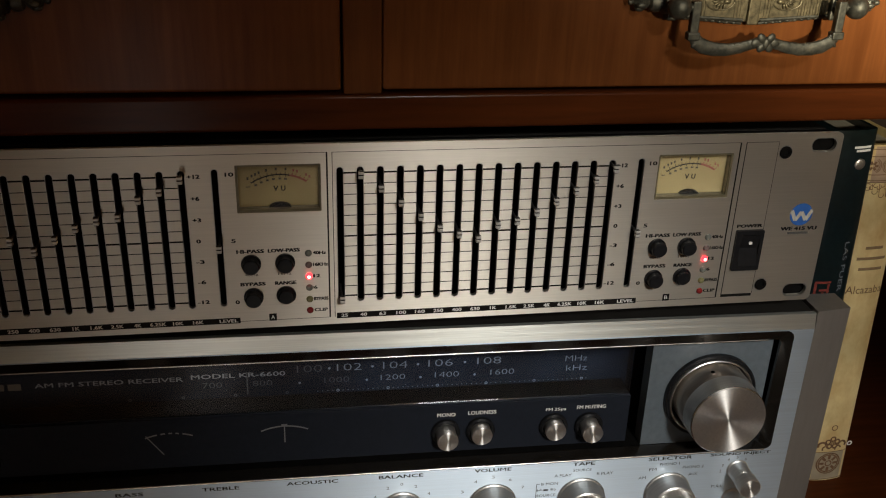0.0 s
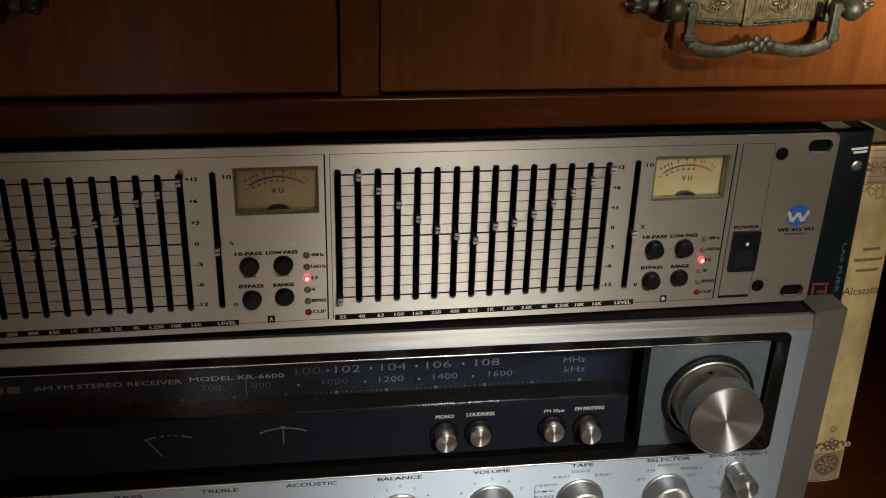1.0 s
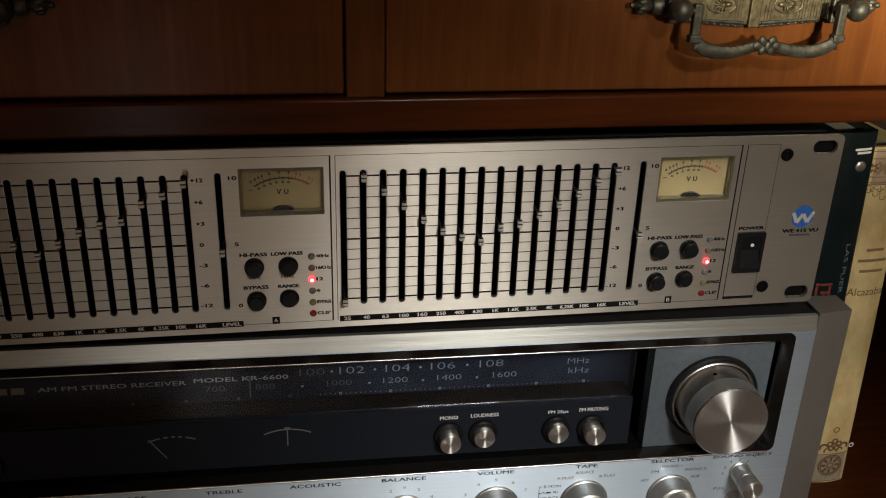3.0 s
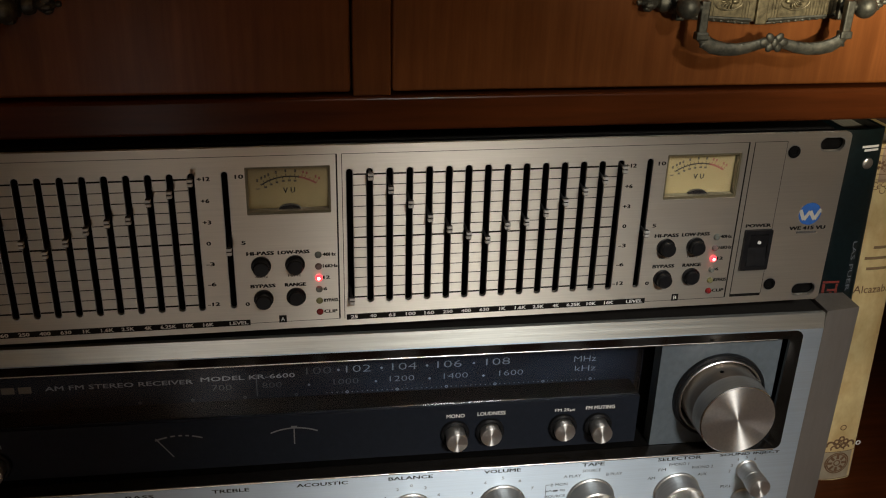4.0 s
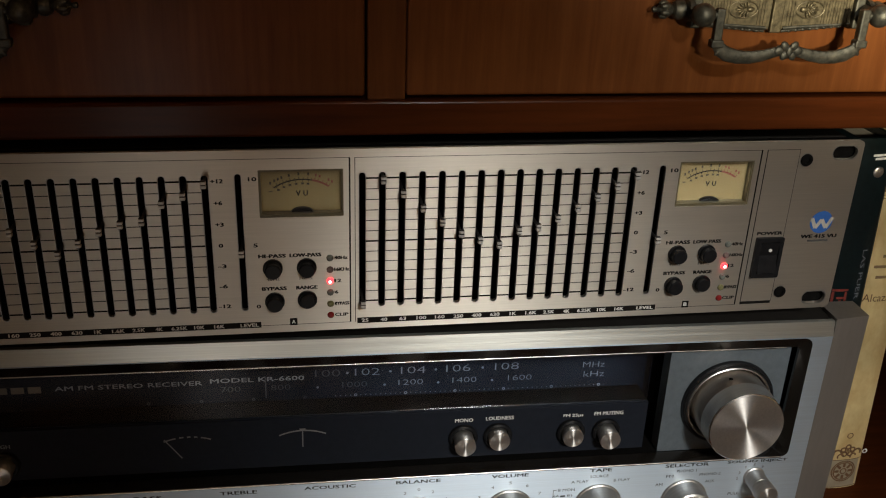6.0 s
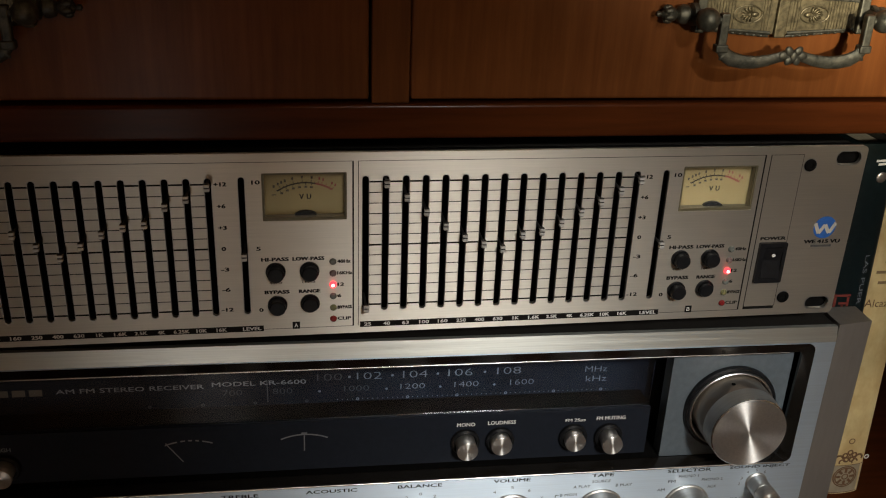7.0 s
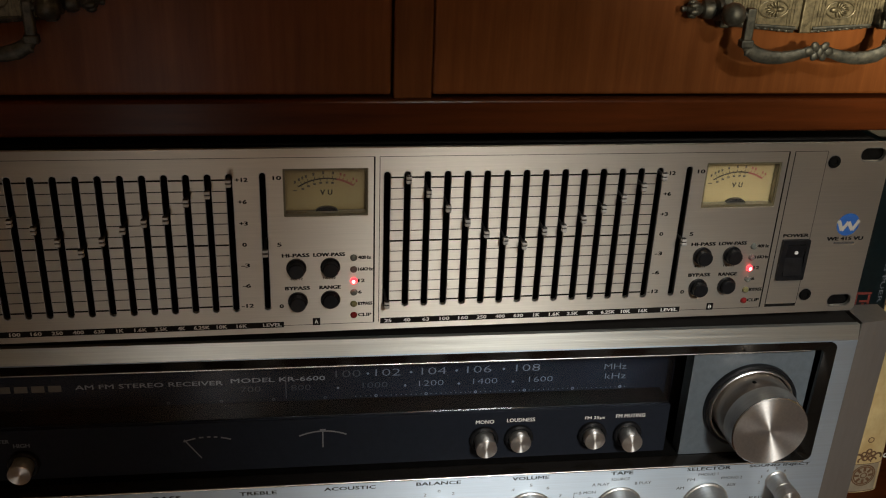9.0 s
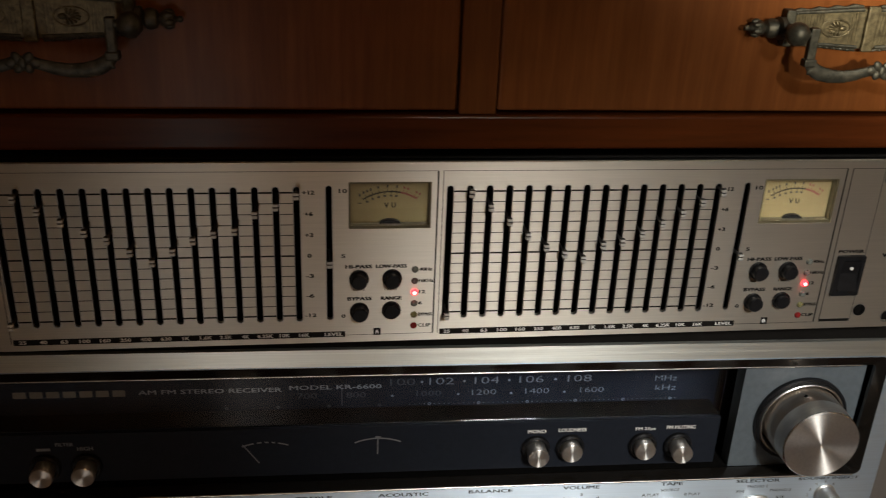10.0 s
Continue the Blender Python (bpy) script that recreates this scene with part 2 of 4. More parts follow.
def lathe(profile, cx, cz, seg=32, cy=0.0):
    """Turns (radius, y) pairs round an axis along y through (cx, cz)."""
    b = bmesh.new()
    rings = []
    for r, y in profile:
        if r < 1e-6:
            rings.append([b.verts.new((cx, cy + y, cz))])
        else:
            rings.append([b.verts.new((cx + r * math.cos(2 * math.pi * k / seg), cy + y, cz + r * math.sin(2 * math.pi * k / seg))) for k in range(seg)])
    for a, c in zip(rings, rings[1:]):
        for k in range(seg):
            k2 = (k + 1) % seg
            if len(a) == 1 and len(c) > 1:
                b.faces.new((a[0], c[k], c[k2]))
            elif len(c) == 1 and len(a) > 1:
                b.faces.new((a[k], c[0], a[k2]))
            elif len(a) > 1:
                b.faces.new((a[k], c[k], c[k2], a[k2]))
    bmesh.ops.recalc_face_normals(b, faces=b.faces)
    return b


def rounded(x0, x1, z0, z1, r, seg=5):
    pts = []
    for cx, cz, a0 in ((x1 - r, z1 - r, 0), (x0 + r, z1 - r, 90), (x0 + r, z0 + r, 180), (x1 - r, z0 + r, 270)):
        for k in range(seg + 1):
            a = radians(a0 + 90 * k / seg)
            pts.append((cx + r * math.cos(a), cz + r * math.sin(a)))
    return pts


def circle(cx, cz, r, seg=20):
    return [(cx + r * math.cos(2 * math.pi * k / seg), cz + r * math.sin(2 * math.pi * k / seg)) for k in range(seg)]


def sheet(outer, holes, y0, y1):
    """A plate from y0 (front) to y1 (back), with holes that go through it."""
    b = bmesh.new()
    for loop in (outer, *holes):
        vs = [b.verts.new((x, y0, z)) for x, z in loop]
        for k in range(len(vs)):
            b.edges.new((vs[k], vs[(k + 1) % len(vs)]))
    bmesh.ops.triangle_fill(b, use_beauty=True, use_dissolve=False, edges=b.edges[:], normal=(0, -1, 0))
    faces = b.faces[:]
    if y1 > y0:
        got = bmesh.ops.extrude_face_region(b, geom=faces)
        bmesh.ops.translate(b, vec=(0, y1 - y0, 0), verts=[g for g in got["geom"] if isinstance(g, bmesh.types.BMVert)])
    bmesh.ops.recalc_face_normals(b, faces=b.faces)
    return b


def loft(loops):
    """Skins closed loops of equal length, and caps the ends."""
    b = bmesh.new()
    rings = [[b.verts.new(p) for p in loop] for loop in loops]
    n = len(rings[0])
    for a, c in zip(rings, rings[1:]):
        for k in range(n):
            b.faces.new((a[k], a[(k + 1) % n], c[(k + 1) % n], c[k]))
    b.faces.new(rings[0])
    b.faces.new(rings[-1][::-1])
    bmesh.ops.recalc_face_normals(b, faces=b.faces)
    return b


def tube(points, radii, seg=10, squash=1.0):
    loops = []
    pts = [Vector(p) for p in points]
    for i, p in enumerate(pts):
        d = (pts[min(i + 1, len(pts) - 1)] - pts[max(i - 1, 0)]).normalized()
        u = d.cross(Vector((0, 1, 0)))
        u = u.normalized() if u.length > 1e-4 else Vector((1, 0, 0))
        w = d.cross(u).normalized()
        loops.append([p + u * radii[i] * math.cos(2 * math.pi * k / seg) + w * radii[i] * squash * math.sin(2 * math.pi * k / seg) for k in range(seg)])
    return loft(loops)


LETTERS = {}


def lettering(words, cx, cz, width, height, y, material, parent, turn=0.0, bold=0.0, name="lettering", thick=0.00004, heavy=0.0):
    """Words as a thin raised print, fitted to width x height, facing -y, its back at y."""
    if (words, bold) not in LETTERS:
        c = bpy.data.curves.new("words", "FONT")
        c.body, c.size, c.offset, c.resolution_u = words, 1.0, bold, 2
        o = new("words", c)
        bpy.context.view_layer.update()
        me = bpy.data.meshes.new_from_object(o.evaluated_get(bpy.context.evaluated_depsgraph_get()))
        LETTERS[words, bold] = me
        bpy.data.objects.remove(o)
        bpy.data.curves.remove(c)
    b = bmesh.new()
    b.from_mesh(LETTERS[words, bold])
    xs, ys = [v.co.x for v in b.verts], [v.co.y for v in b.verts]
    sx, sz = width / (max(xs) - min(xs)), height / (max(ys) - min(ys))
    mx, my = (max(xs) + min(xs)) / 2, (max(ys) + min(ys)) / 2
    ca, sa = math.cos(radians(turn)), math.sin(radians(turn))
    for v in b.verts:
        u, w = (v.co.x - mx) * sx, (v.co.y - my) * sz
        v.co = Vector((cx + u * ca - w * sa, y - thick, cz + u * sa + w * ca))
    if heavy:
        plain = bpy.data.meshes.new("scratch")
        b.to_mesh(plain)
        b.free()
        b = bmesh.new()
        for k, (dx, dz) in enumerate(((0, 0), (-heavy, 0.35 * heavy), (heavy, 0.35 * heavy), (-heavy, -0.35 * heavy), (heavy, -0.35 * heavy))):
            n0 = len(b.verts)
            b.from_mesh(plain)
            b.verts.ensure_lookup_table()
            for v in b.verts[n0:]:
                v.co += Vector((dx, -0.000004 * k, dz))
        bpy.data.meshes.remove(plain)
    return part(name, b, material, parent)


def bar(x0, x1, z0, z1, y, material, parent, name="printed_bar", thick=0.00004):
    return part(name, box(x0, x1, y - thick, y, z0, z1), material, parent)


def arc_strip(cx, cz, r0, r1, a0, a1, y, seg=16, thick=0.00004):
    b = bmesh.new()
    ins, out = [], []
    for k in range(seg + 1):
        a = radians(a0 + (a1 - a0) * k / seg)
        ins.append(b.verts.new((cx + r0 * math.cos(a), y - thick, cz + r0 * math.sin(a))))
        out.append(b.verts.new((cx + r1 * math.cos(a), y - thick, cz + r1 * math.sin(a))))
    for k in range(seg):
        b.faces.new((ins[k], ins[k + 1], out[k + 1], out[k]))
    return b


def strip(x0, z0, x1, z1, w, y, thick=0.00004, bm=None):
    """A thin printed stroke from one point to another."""
    b = bmesh.new() if bm is None else bm
    d = Vector((x1 - x0, 0, z1 - z0)).normalized() * (w / 2)
    n = Vector((-d.z, 0, d.x))
    vs = [b.verts.new(Vector((px, y - thick, pz)) + s * n) for px, pz, s in ((x0, z0, 1), (x1, z1, 1), (x1, z1, -1), (x0, z0, -1))]
    b.faces.new(vs)
    return b

# ---------------------------------------------------------------- room and cabinet
SHELF = 0.016


def solid(name, bm, material, label="", category="", smooth=False):
    me = bpy.data.meshes.new(name)
    bm.to_mesh(me)
    bm.free()
    me.materials.append(material)
    return tagged(new(name, me), label, category, kind="structure")


solid("floor", box(-1.8, 1.8, -2.4, 0.5, -0.76, -0.70), FLOOR_MAT, "dark brown tiled floor of the room", "floor")
solid("ceiling", box(-1.8, 1.8, -2.4, 0.5, 1.80, 1.85), PLASTER, "plain plaster ceiling of the room", "ceiling")
solid("wall_north", box(-1.8, 1.8, 0.40, 0.46, -0.70, 1.80), PLASTER, "plain plaster wall behind the cabinet", "wall")
solid("wall_south", box(-1.8, 1.8, -2.40, -2.34, -0.70, 1.80), PLASTER, "plain plaster wall of the room", "wall")
solid("wall_west", box(-1.80, -1.74, -2.34, 0.40, -0.70, 1.80), PLASTER, "plain plaster wall of the room", "wall")
solid("wall_east", box(1.74, 1.80, -2.34, 0.40, -0.70, 1.80), PLASTER, "plain plaster wall of the room", "wall")

cab = thing("wooden_cabinet", (0.0, 0.02, -0.70), 0, "varnished reddish-brown wooden cabinet with an open compartment below its drawers", "cabinet")
part("drawer_rail", box(-0.52, 0.700, 0.0020, 0.030, 0.2730, 0.2884, 0.0016, 6), WOOD_H_SHADED, cab)
part("stile", box(0.0078, 0.0240, 0.0028, 0.030, 0.2886, 0.372, 0.0008), WOOD_V, cab)
part("stile", box(-0.354, -0.338, 0.0028, 0.030, 0.2886, 0.372, 0.0008), WOOD_V, cab)
part("top_rail", box(-0.52, 0.700, 0.0020, 0.030, 0.3722, 0.388, 0.0015), WOOD_H_SHADED, cab)
part("top_board", box(-0.545, 0.725, -0.012, 0.398, 0.3882, 0.410, 0.003), WOOD_H_SHADED, cab)
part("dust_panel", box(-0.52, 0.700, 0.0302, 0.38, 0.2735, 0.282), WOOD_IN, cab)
part("shelf", box(-0.52, 0.700, -0.035, 0.38, SHELF - 0.020, SHELF, 0.002), WOOD_H_SHADED, cab)
part("stile", box(0.3648, 0.3806, 0.0028, 0.030, 0.2886, 0.372, 0.0008), WOOD_V, cab)
part("side_panel", box(0.7002, 0.720, 0.0, 0.395, -0.70, 0.388, 0.0015), WOOD_V, cab)
part("side_panel", box(-0.54, -0.5202, 0.0, 0.395, -0.70, 0.388, 0.0015), WOOD_V, cab)
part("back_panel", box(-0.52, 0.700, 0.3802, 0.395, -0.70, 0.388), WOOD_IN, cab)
part("lower_front", box(-0.52, 0.700, 0.004, 0.024, -0.66, SHELF - 0.021, 0.001), WOOD_V, cab)
part("plinth", box(-0.52, 0.700, 0.03, 0.38, -0.70, -0.661), WOOD_IN, cab)


def along_x(profile, x0, y0, z0, seg=16):
    """Turns (radius, x) pairs round an axis along x."""
    b = lathe([(r, d) for r, d in profile], 0, 0, seg)
    for v in b.verts:
        v.co = Vector((x0 + v.co.y, y0 + v.co.x, z0 + v.co.z))
    bmesh.ops.recalc_face_normals(b, faces=b.faces)
    return b


def ball(cx, cy, cz, r, sx=1.0, sy=1.0, sz=1.0, u=14, v=9):
    b = bmesh.new()
    bmesh.ops.create_uvsphere(b, u_segments=u, v_segments=v, radius=r)
    for p in b.verts:
        p.co = Vector((cx + p.co.x * sx, cy + p.co.y * sy, cz + p.co.z * sz))
    return b


def drawer(x0, x1, cx, label):
    z0, z1, face, zc = 0.2902, 0.3714, 0.0030, 0.3280
    d = thing("drawer", ((x0 + x1) / 2, face, z0), 0, label, "drawer", "drawers of the cabinet")
    part("drawer_front", box(x0, x1, face, face + 0.020, z0, z1, 0.0013, 3), WOOD_V, d)
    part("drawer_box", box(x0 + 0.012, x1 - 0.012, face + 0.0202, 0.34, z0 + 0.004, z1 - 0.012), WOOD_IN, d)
    # back plate: tapered towards its ends, with a raised strap in the middle
    def outline(k, y):
        return [(cx - 0.038 * k, y, zc - 0.0064 * k), (cx - 0.003, y, zc - 0.0088 * k), (cx + 0.003, y, zc - 0.0088 * k), (cx + 0.038 * k, y, zc - 0.0064 * k),
                (cx + 0.038 * k, y, zc + 0.0064 * k), (cx + 0.003, y, zc + 0.0088 * k), (cx - 0.003, y, zc + 0.0088 * k), (cx - 0.038 * k, y, zc + 0.0064 * k)]
    pull = part("drawer_pull", loft([outline(1, face - 0.0002), outline(1, face - 0.0020), outline(0.95, face - 0.0028)]), BRASS, d, "aged brass pull with an ornate back plate and a curved bail")
    front = face - 0.0028
    part("strap", box(cx - 0.0026, cx + 0.0026, front - 0.0018, front, zc - 0.0098, zc + 0.0098, 0.0006), BRASS, pull)
    for e in (-1, 1):
        part("collar", box(cx + e * 0.0375 - 0.0022, cx + e * 0.0375 + 0.0022, face - 0.0055, face - 0.0003, zc - 0.0078, zc + 0.0078, 0.0008), BRONZE, pull)
        part("finial", along_x([(0.0, e * 0.0190), (0.0011, e * 0.0185), (0.0013, e * 0.0175), (0.0009, e * 0.0166), (0.0022, e * 0.0150), (0.0033, e * 0.0130), (0.0028, e * 0.0108), (0.0018, e * 0.0098),
                                (0.0034, e * 0.0090), (0.0042, e * 0.0070), (0.0040, e * 0.0050), (0.0026, e * 0.0040), (0.0048, e * 0.0032), (0.0048, e * 0.0010), (0.0, e * 0.0010)],
                               cx + e * 0.0390, face - 0.0048, zc, 18), BRONZE, pull, smooth=True)
        for k in range(6):
            a = radians(60 * k + 20)
            part("finial_petal", ball(cx + e * 0.0525, face - 0.0048 + 0.0026 * math.cos(a), zc + 0.0026 * math.sin(a), 0.0014, 1.6, 1, 1, 8, 6), BRONZE, pull, smooth=True)
        # moulded rims, fluted ground and an oval leaf on each wing of the plate
        for up in (-1, 1):
            part("rim", tube([(cx + e * 0.0040, front + 0.0002, zc + up * 0.0080), (cx + e * 0.036, front + 0.0002, zc + up * 0.0060)], [0.0009, 0.0008], 8), BRONZE, pull, smooth=True)
            part("outer_rim", tube([(cx + e * (0.004 + 0.004 * k), face - 0.0016, zc + up * (0.0094 - 0.00035 * k) + (0.0003 if k % 2 else -0.0002)) for k in range(9)], [0.0010 if k % 2 else 0.0006 for k in range(9)], 8), BRONZE, pull, smooth=True)
        for k in range(22):
            x = cx + e * (0.0055 + k * 0.00135)
            if k < 3 or k > 11:
                part("flute", box(x - 0.00035, x + 0.00035, front - 0.0004, front, zc - 0.0068 + 0.00005 * k, zc + 0.0068 - 0.00005 * k), BRASS, pull)
        for k in range(9):
            x = cx + e * (0.0075 + 0.0033 * k)
            part("rim_bead", ball(x, face - 0.0020, zc - 0.0092 + 0.00029 * k, 0.0010, 1.25, 0.9, 0.75, 10, 7), BRONZE, pull, smooth=True)
        lx = cx + e * 0.0155
        part("leaf_rim", tube([(lx + 0.0066 * math.cos(radians(15 * k)), front - 0.0002, zc + 0.0037 * math.sin(radians(15 * k))) for k in range(25)], [0.00036] * 25, 8), BRASS, pull, smooth=True)
        for k in range(9):
            a = radians(-80 + 20 * k)
            q = 0.0034 - 0.0006 * abs(k - 4) / 4
            bm = ball(0, 0, 0, 0.001, 1.9 - 0.1 * abs(k - 4), 0.8, 0.55, 10, 7)
            bmesh.ops.rotate(bm, verts=bm.verts, cent=(0, 0, 0), matrix=Matrix.Rotation(-a if e > 0 else a - math.pi, 3, "Y"))
            bmesh.ops.translate(bm, verts=bm.verts, vec=(lx - e * 0.0022 + e * q * math.cos(a) * 1.25, front - 0.0003, zc + q * 0.72 * math.sin(a)))
            part("leaf_petal", bm, BRASS, pull, smooth=True)
        part("leaf_boss", ball(lx - e * 0.0032, front - 0.0002, zc, 0.0012, 1.5, 0.8, 1.0, 12, 8), BRASS, pull, smooth=True)
        part("ball_end", ball(cx + e * 0.0398, -0.0140, zc, 0.0049, u=20, v=12), BRONZE, pull, "dark bronze ball", smooth=True)
        part("post", tube([(cx + e * 0.0398, face - 0.0045, zc), (cx + e * 0.0398, -0.0115, zc)], [0.0030, 0.0022], 12), BRONZE, pull, smooth=True)
        part("pin", along_x([(0.0, -e * 0.0062), (0.0017, -e * 0.0062), (0.0017, 0.0), (0.0, 0.0)], cx + e * 0.0385, -0.0140, zc, 12), BRONZE, pull, smooth=True)
        part("hanger", box(cx + e * 0.0326 - 0.0019, cx + e * 0.0326 + 0.0019, -0.0158, -0.0122, zc - 0.0108, zc + 0.0028, 0.0007), BRONZE, pull)
        part("hanger_foot", box(cx + e * 0.0326 - 0.0027, cx + e * 0.0326 + 0.0027, -0.0164, -0.0118, zc - 0.0134, zc - 0.0100, 0.0007), BRONZE, pull)
    half = [(-0.0322, 0.3160), (-0.0302, 0.3136), (-0.0270, 0.3118), (-0.0222, 0.3107), (-0.0165, 0.3105), (-0.0110, 0.3113), (-0.0065, 0.3125), (-0.0030, 0.3135)]
    path = [(cx + x, -0.0145, z) for x, z in half] + [(cx, -0.0148, 0.3130)] + [(cx - x, -0.0145, z) for x, z in half[::-1]]
    rad = [0.0024, 0.0029, 0.0031, 0.0029, 0.0027, 0.0025, 0.0022, 0.0024]
    part("bail", tube(path, rad + [0.0030] + rad[::-1], 12, 0.48), BRONZE, pull, "curved cast bail", smooth=True)
    def leaf(name, x, y, z, size, sx, sz, angle):
        bm = ball(0, 0, 0, size, sx, 0.50, sz, 12, 8)
        bmesh.ops.rotate(bm, verts=bm.verts, cent=(0, 0, 0), matrix=Matrix.Rotation(radians(angle), 3, "Y"))
        bmesh.ops.translate(bm, verts=bm.verts, vec=(x, y, z))
        part(name, bm, BRONZE, pull, smooth=True)
    for e in (-1, 1):
        for k in range(8):
            x = 0.0075 + 0.0031 * k
            z = 0.3113 + 0.0000080 * ((x - 0.017) * 1000) ** 2
            leaf("bail_leaf", cx + e * x, -0.0149, z + 0.0004, 0.0014, 0.95, 1.35, e * 52)
        leaf("bail_scroll", cx + e * 0.0020, -0.0156, 0.3154, 0.0019, 0.95, 1.3, e * 40)
        leaf("bail_scroll", cx + e * 0.0018, -0.0156, 0.3115, 0.0018, 0.95, 1.2, -e * 36)
        leaf("bail_scroll", cx + e * 0.0042, -0.0152, 0.3134, 0.0017, 1.5, 1.1, e * 12)
        leaf("hanger_leaf", cx + e * 0.0308, -0.0150, 0.3138, 0.0016, 0.75, 2.0, -e * 42)
    leaf("bail_boss", cx, -0.0162, 0.3134, 0.0017, 0.9, 1.3, 0)
    return d


drawer(-0.3372, 0.0068, -0.1610, "dark reddish-brown drawer front in deep shade with an ornate pull")
drawer(0.3812, 0.6990, 0.5400, "varnished brown drawer front with an ornate pull, out at the side")
drawer(0.0244, 0.3640, 0.1849, "warm brown varnished drawer front with an aged brass pull")

# ---------------------------------------------------------------- receiver
RY, RTURN = 0.008, -math.degrees(0.025)
rec = thing("stereo_receiver", (0.0, RY, SHELF), RTURN, "silver-faced vintage stereo receiver with a black tuning dial", "receiver")
TOP, BOT = 0.1712, 0.034
WX, WZ0, WZ1 = 0.2390, 0.0866, 0.1606
part("faceplate", sheet([(-0.2498, BOT), (0.2498, BOT), (0.2498, 0.1612), (-0.2498, 0.1612)], [rounded(-WX, WX, WZ0, WZ1, 0.004)], 0.0, 0.004), BRUSHED, rec, "brushed aluminium front panel")
prof = [(0.0, 0.1613), (0.0014, TOP - 0.0016), (0.0040, TOP - 0.0016), (0.0040, 0.1613)]
part("upper_bezel", loft([[(x, y, z) for y, z in prof] for x in (-0.2498, 0.2498)]), BRUSHED_TOP, rec, "brushed aluminium upper bezel, tilted slightly back")
part("top_strip", box(-0.2498, 0.2498, 0.0041, 0.034, TOP - 0.005, TOP - 0.0022), STRIP, rec)
for e in (-1, 1):
    prof = [(e * 0.2499, 0.0), (e * 0.2693, 0.0030), (e * 0.2693, 0.0195), (e * 0.2499, 0.0195)]
    part("end_cap", loft([[(x, y, BOT) for x, y in prof], [(x, y, TOP) for x, y in prof]]), CAPMETAL, rec, "dark satin metal end cap")
part("case", box(-0.2480, 0.2480, 0.0342, 0.340, 0.030, TOP - 0.0012, 0.002), CASE, rec, "black enamelled metal case")
for sx in (-0.2, 0.2):
    for sy in (0.05, 0.30):
        part("foot", box(sx - 0.014, sx + 0.014, sy - 0.014, sy + 0.014, SHELF, 0.0305, 0.002), BLACK, rec)
# lip round the window and the dark box behind it
a, c = rounded(-WX, WX, WZ0, WZ1, 0.004), rounded(-WX + 0.0046, WX - 0.0046, WZ0 + 0.0014, WZ1 - 0.0065, 0.002)
bm = bmesh.new()
rings = [[bm.verts.new((x, y - (0.0024 if y > 0 and z > 0.13 else 0.0), z)) for x, z in loop] for loop, y in ((a, -0.0006), (c, 0.0052), (c, 0.0072))]
for r0, r1 in zip(rings, rings[1:]):
    for k in range(len(r0)):
        bm.faces.new((r0[k], r0[(k + 1) % len(r0)], r1[(k + 1) % len(r0)], r1[k]))
part("window_lip", bm, LIP, rec, "gloss black window lip", smooth=True)
part("window_edge", tube([(-WX + 0.004, -0.0005, WZ0 - 0.0002), (WX - 0.004, -0.0005, WZ0 - 0.0002)], [0.0006, 0.0006], 16), BRIGHT_EDGE, rec, "thin bright lower edge of the dial window", smooth=True)
part("window_edge", tube([(-WX + 0.010, 0.0030, WZ1 - 0.0066), (WX - 0.012, 0.0030, WZ1 - 0.0066)], [0.0005, 0.0005], 16), BRIGHT_EDGE, rec, "thin bright upper edge of the dial window", smooth=True)
for w in ((-0.241, 0.241, 0.0300, 0.0320, 0.082, 0.164), (-0.241, 0.241, 0.0073, 0.0299, WZ1 - 0.0063, 0.164), (-0.241, 0.241, 0.0073, 0.0299, 0.082, WZ0 + 0.0002),
          (0.2390, 0.2425, 0.0073, 0.0299, WZ0 + 0.0003, WZ1 - 0.0064), (-0.2425, -0.2390, 0.0073, 0.0299, WZ0 + 0.0003, WZ1 - 0.0064)):
    part("recess_wall", box(*w), BLACK_IN, rec)
part("dial_sheet", box(-0.232, 0.1615, 0.0272, 0.0290, 0.106, 0.1541), DIAL, rec)
low = part("switch_panel", sheet([(-0.2350, 0.0905), (0.1585, 0.0905), (0.1585, 0.1196), (-0.2350, 0.1196)], [], 0.0090, 0.0110), SLATE, rec, "blue-black panel with push switches")
part("ledge", box(-0.2350, 0.1585, 0.0111, 0.0270, 0.1180, 0.1194), BLACK_IN, rec)
pane = part("dial_glass", box(-0.2350, 0.1580, 0.0105, 0.0117, 0.1202, 0.1541), GLASS, rec, "clear glass over the dial")
pane.visible_shadow = False
# level and tuning meters
for a0, a1 in ((112, 101), (98, 94), (91, 88), (85, 82), (79, 70)):
    part("meter_scale", arc_strip(-0.0810, 0.0790, 0.0321, 0.0329, a0, a1, 0.0090, 6), METER_INK, rec)
part("meter_needle", strip(-0.0928, 0.1104, -0.0848, 0.0988, 0.0006, 0.0090), METER_INK, rec)
part("meter_scale", arc_strip(-0.0241, 0.0830, 0.0288, 0.0296, 114, 66, 0.0090, 14), METER_INK, rec)
part("meter_needle", strip(-0.0241, 0.1134, -0.0242, 0.1022, 0.0006, 0.0090), METER_INK, rec)
bar(-0.0256, -0.0226, 0.1118, 0.1134, 0.0090, METER_INK, rec, "meter_mark")
# dial figures
DY = 0.0272
for s, x in (("100", -0.0107), ("102", 0.0099), ("104", 0.0340), ("106", 0.0580), ("108", 0.0842)):
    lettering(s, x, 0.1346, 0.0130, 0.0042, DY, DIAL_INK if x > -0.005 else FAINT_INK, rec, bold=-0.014)
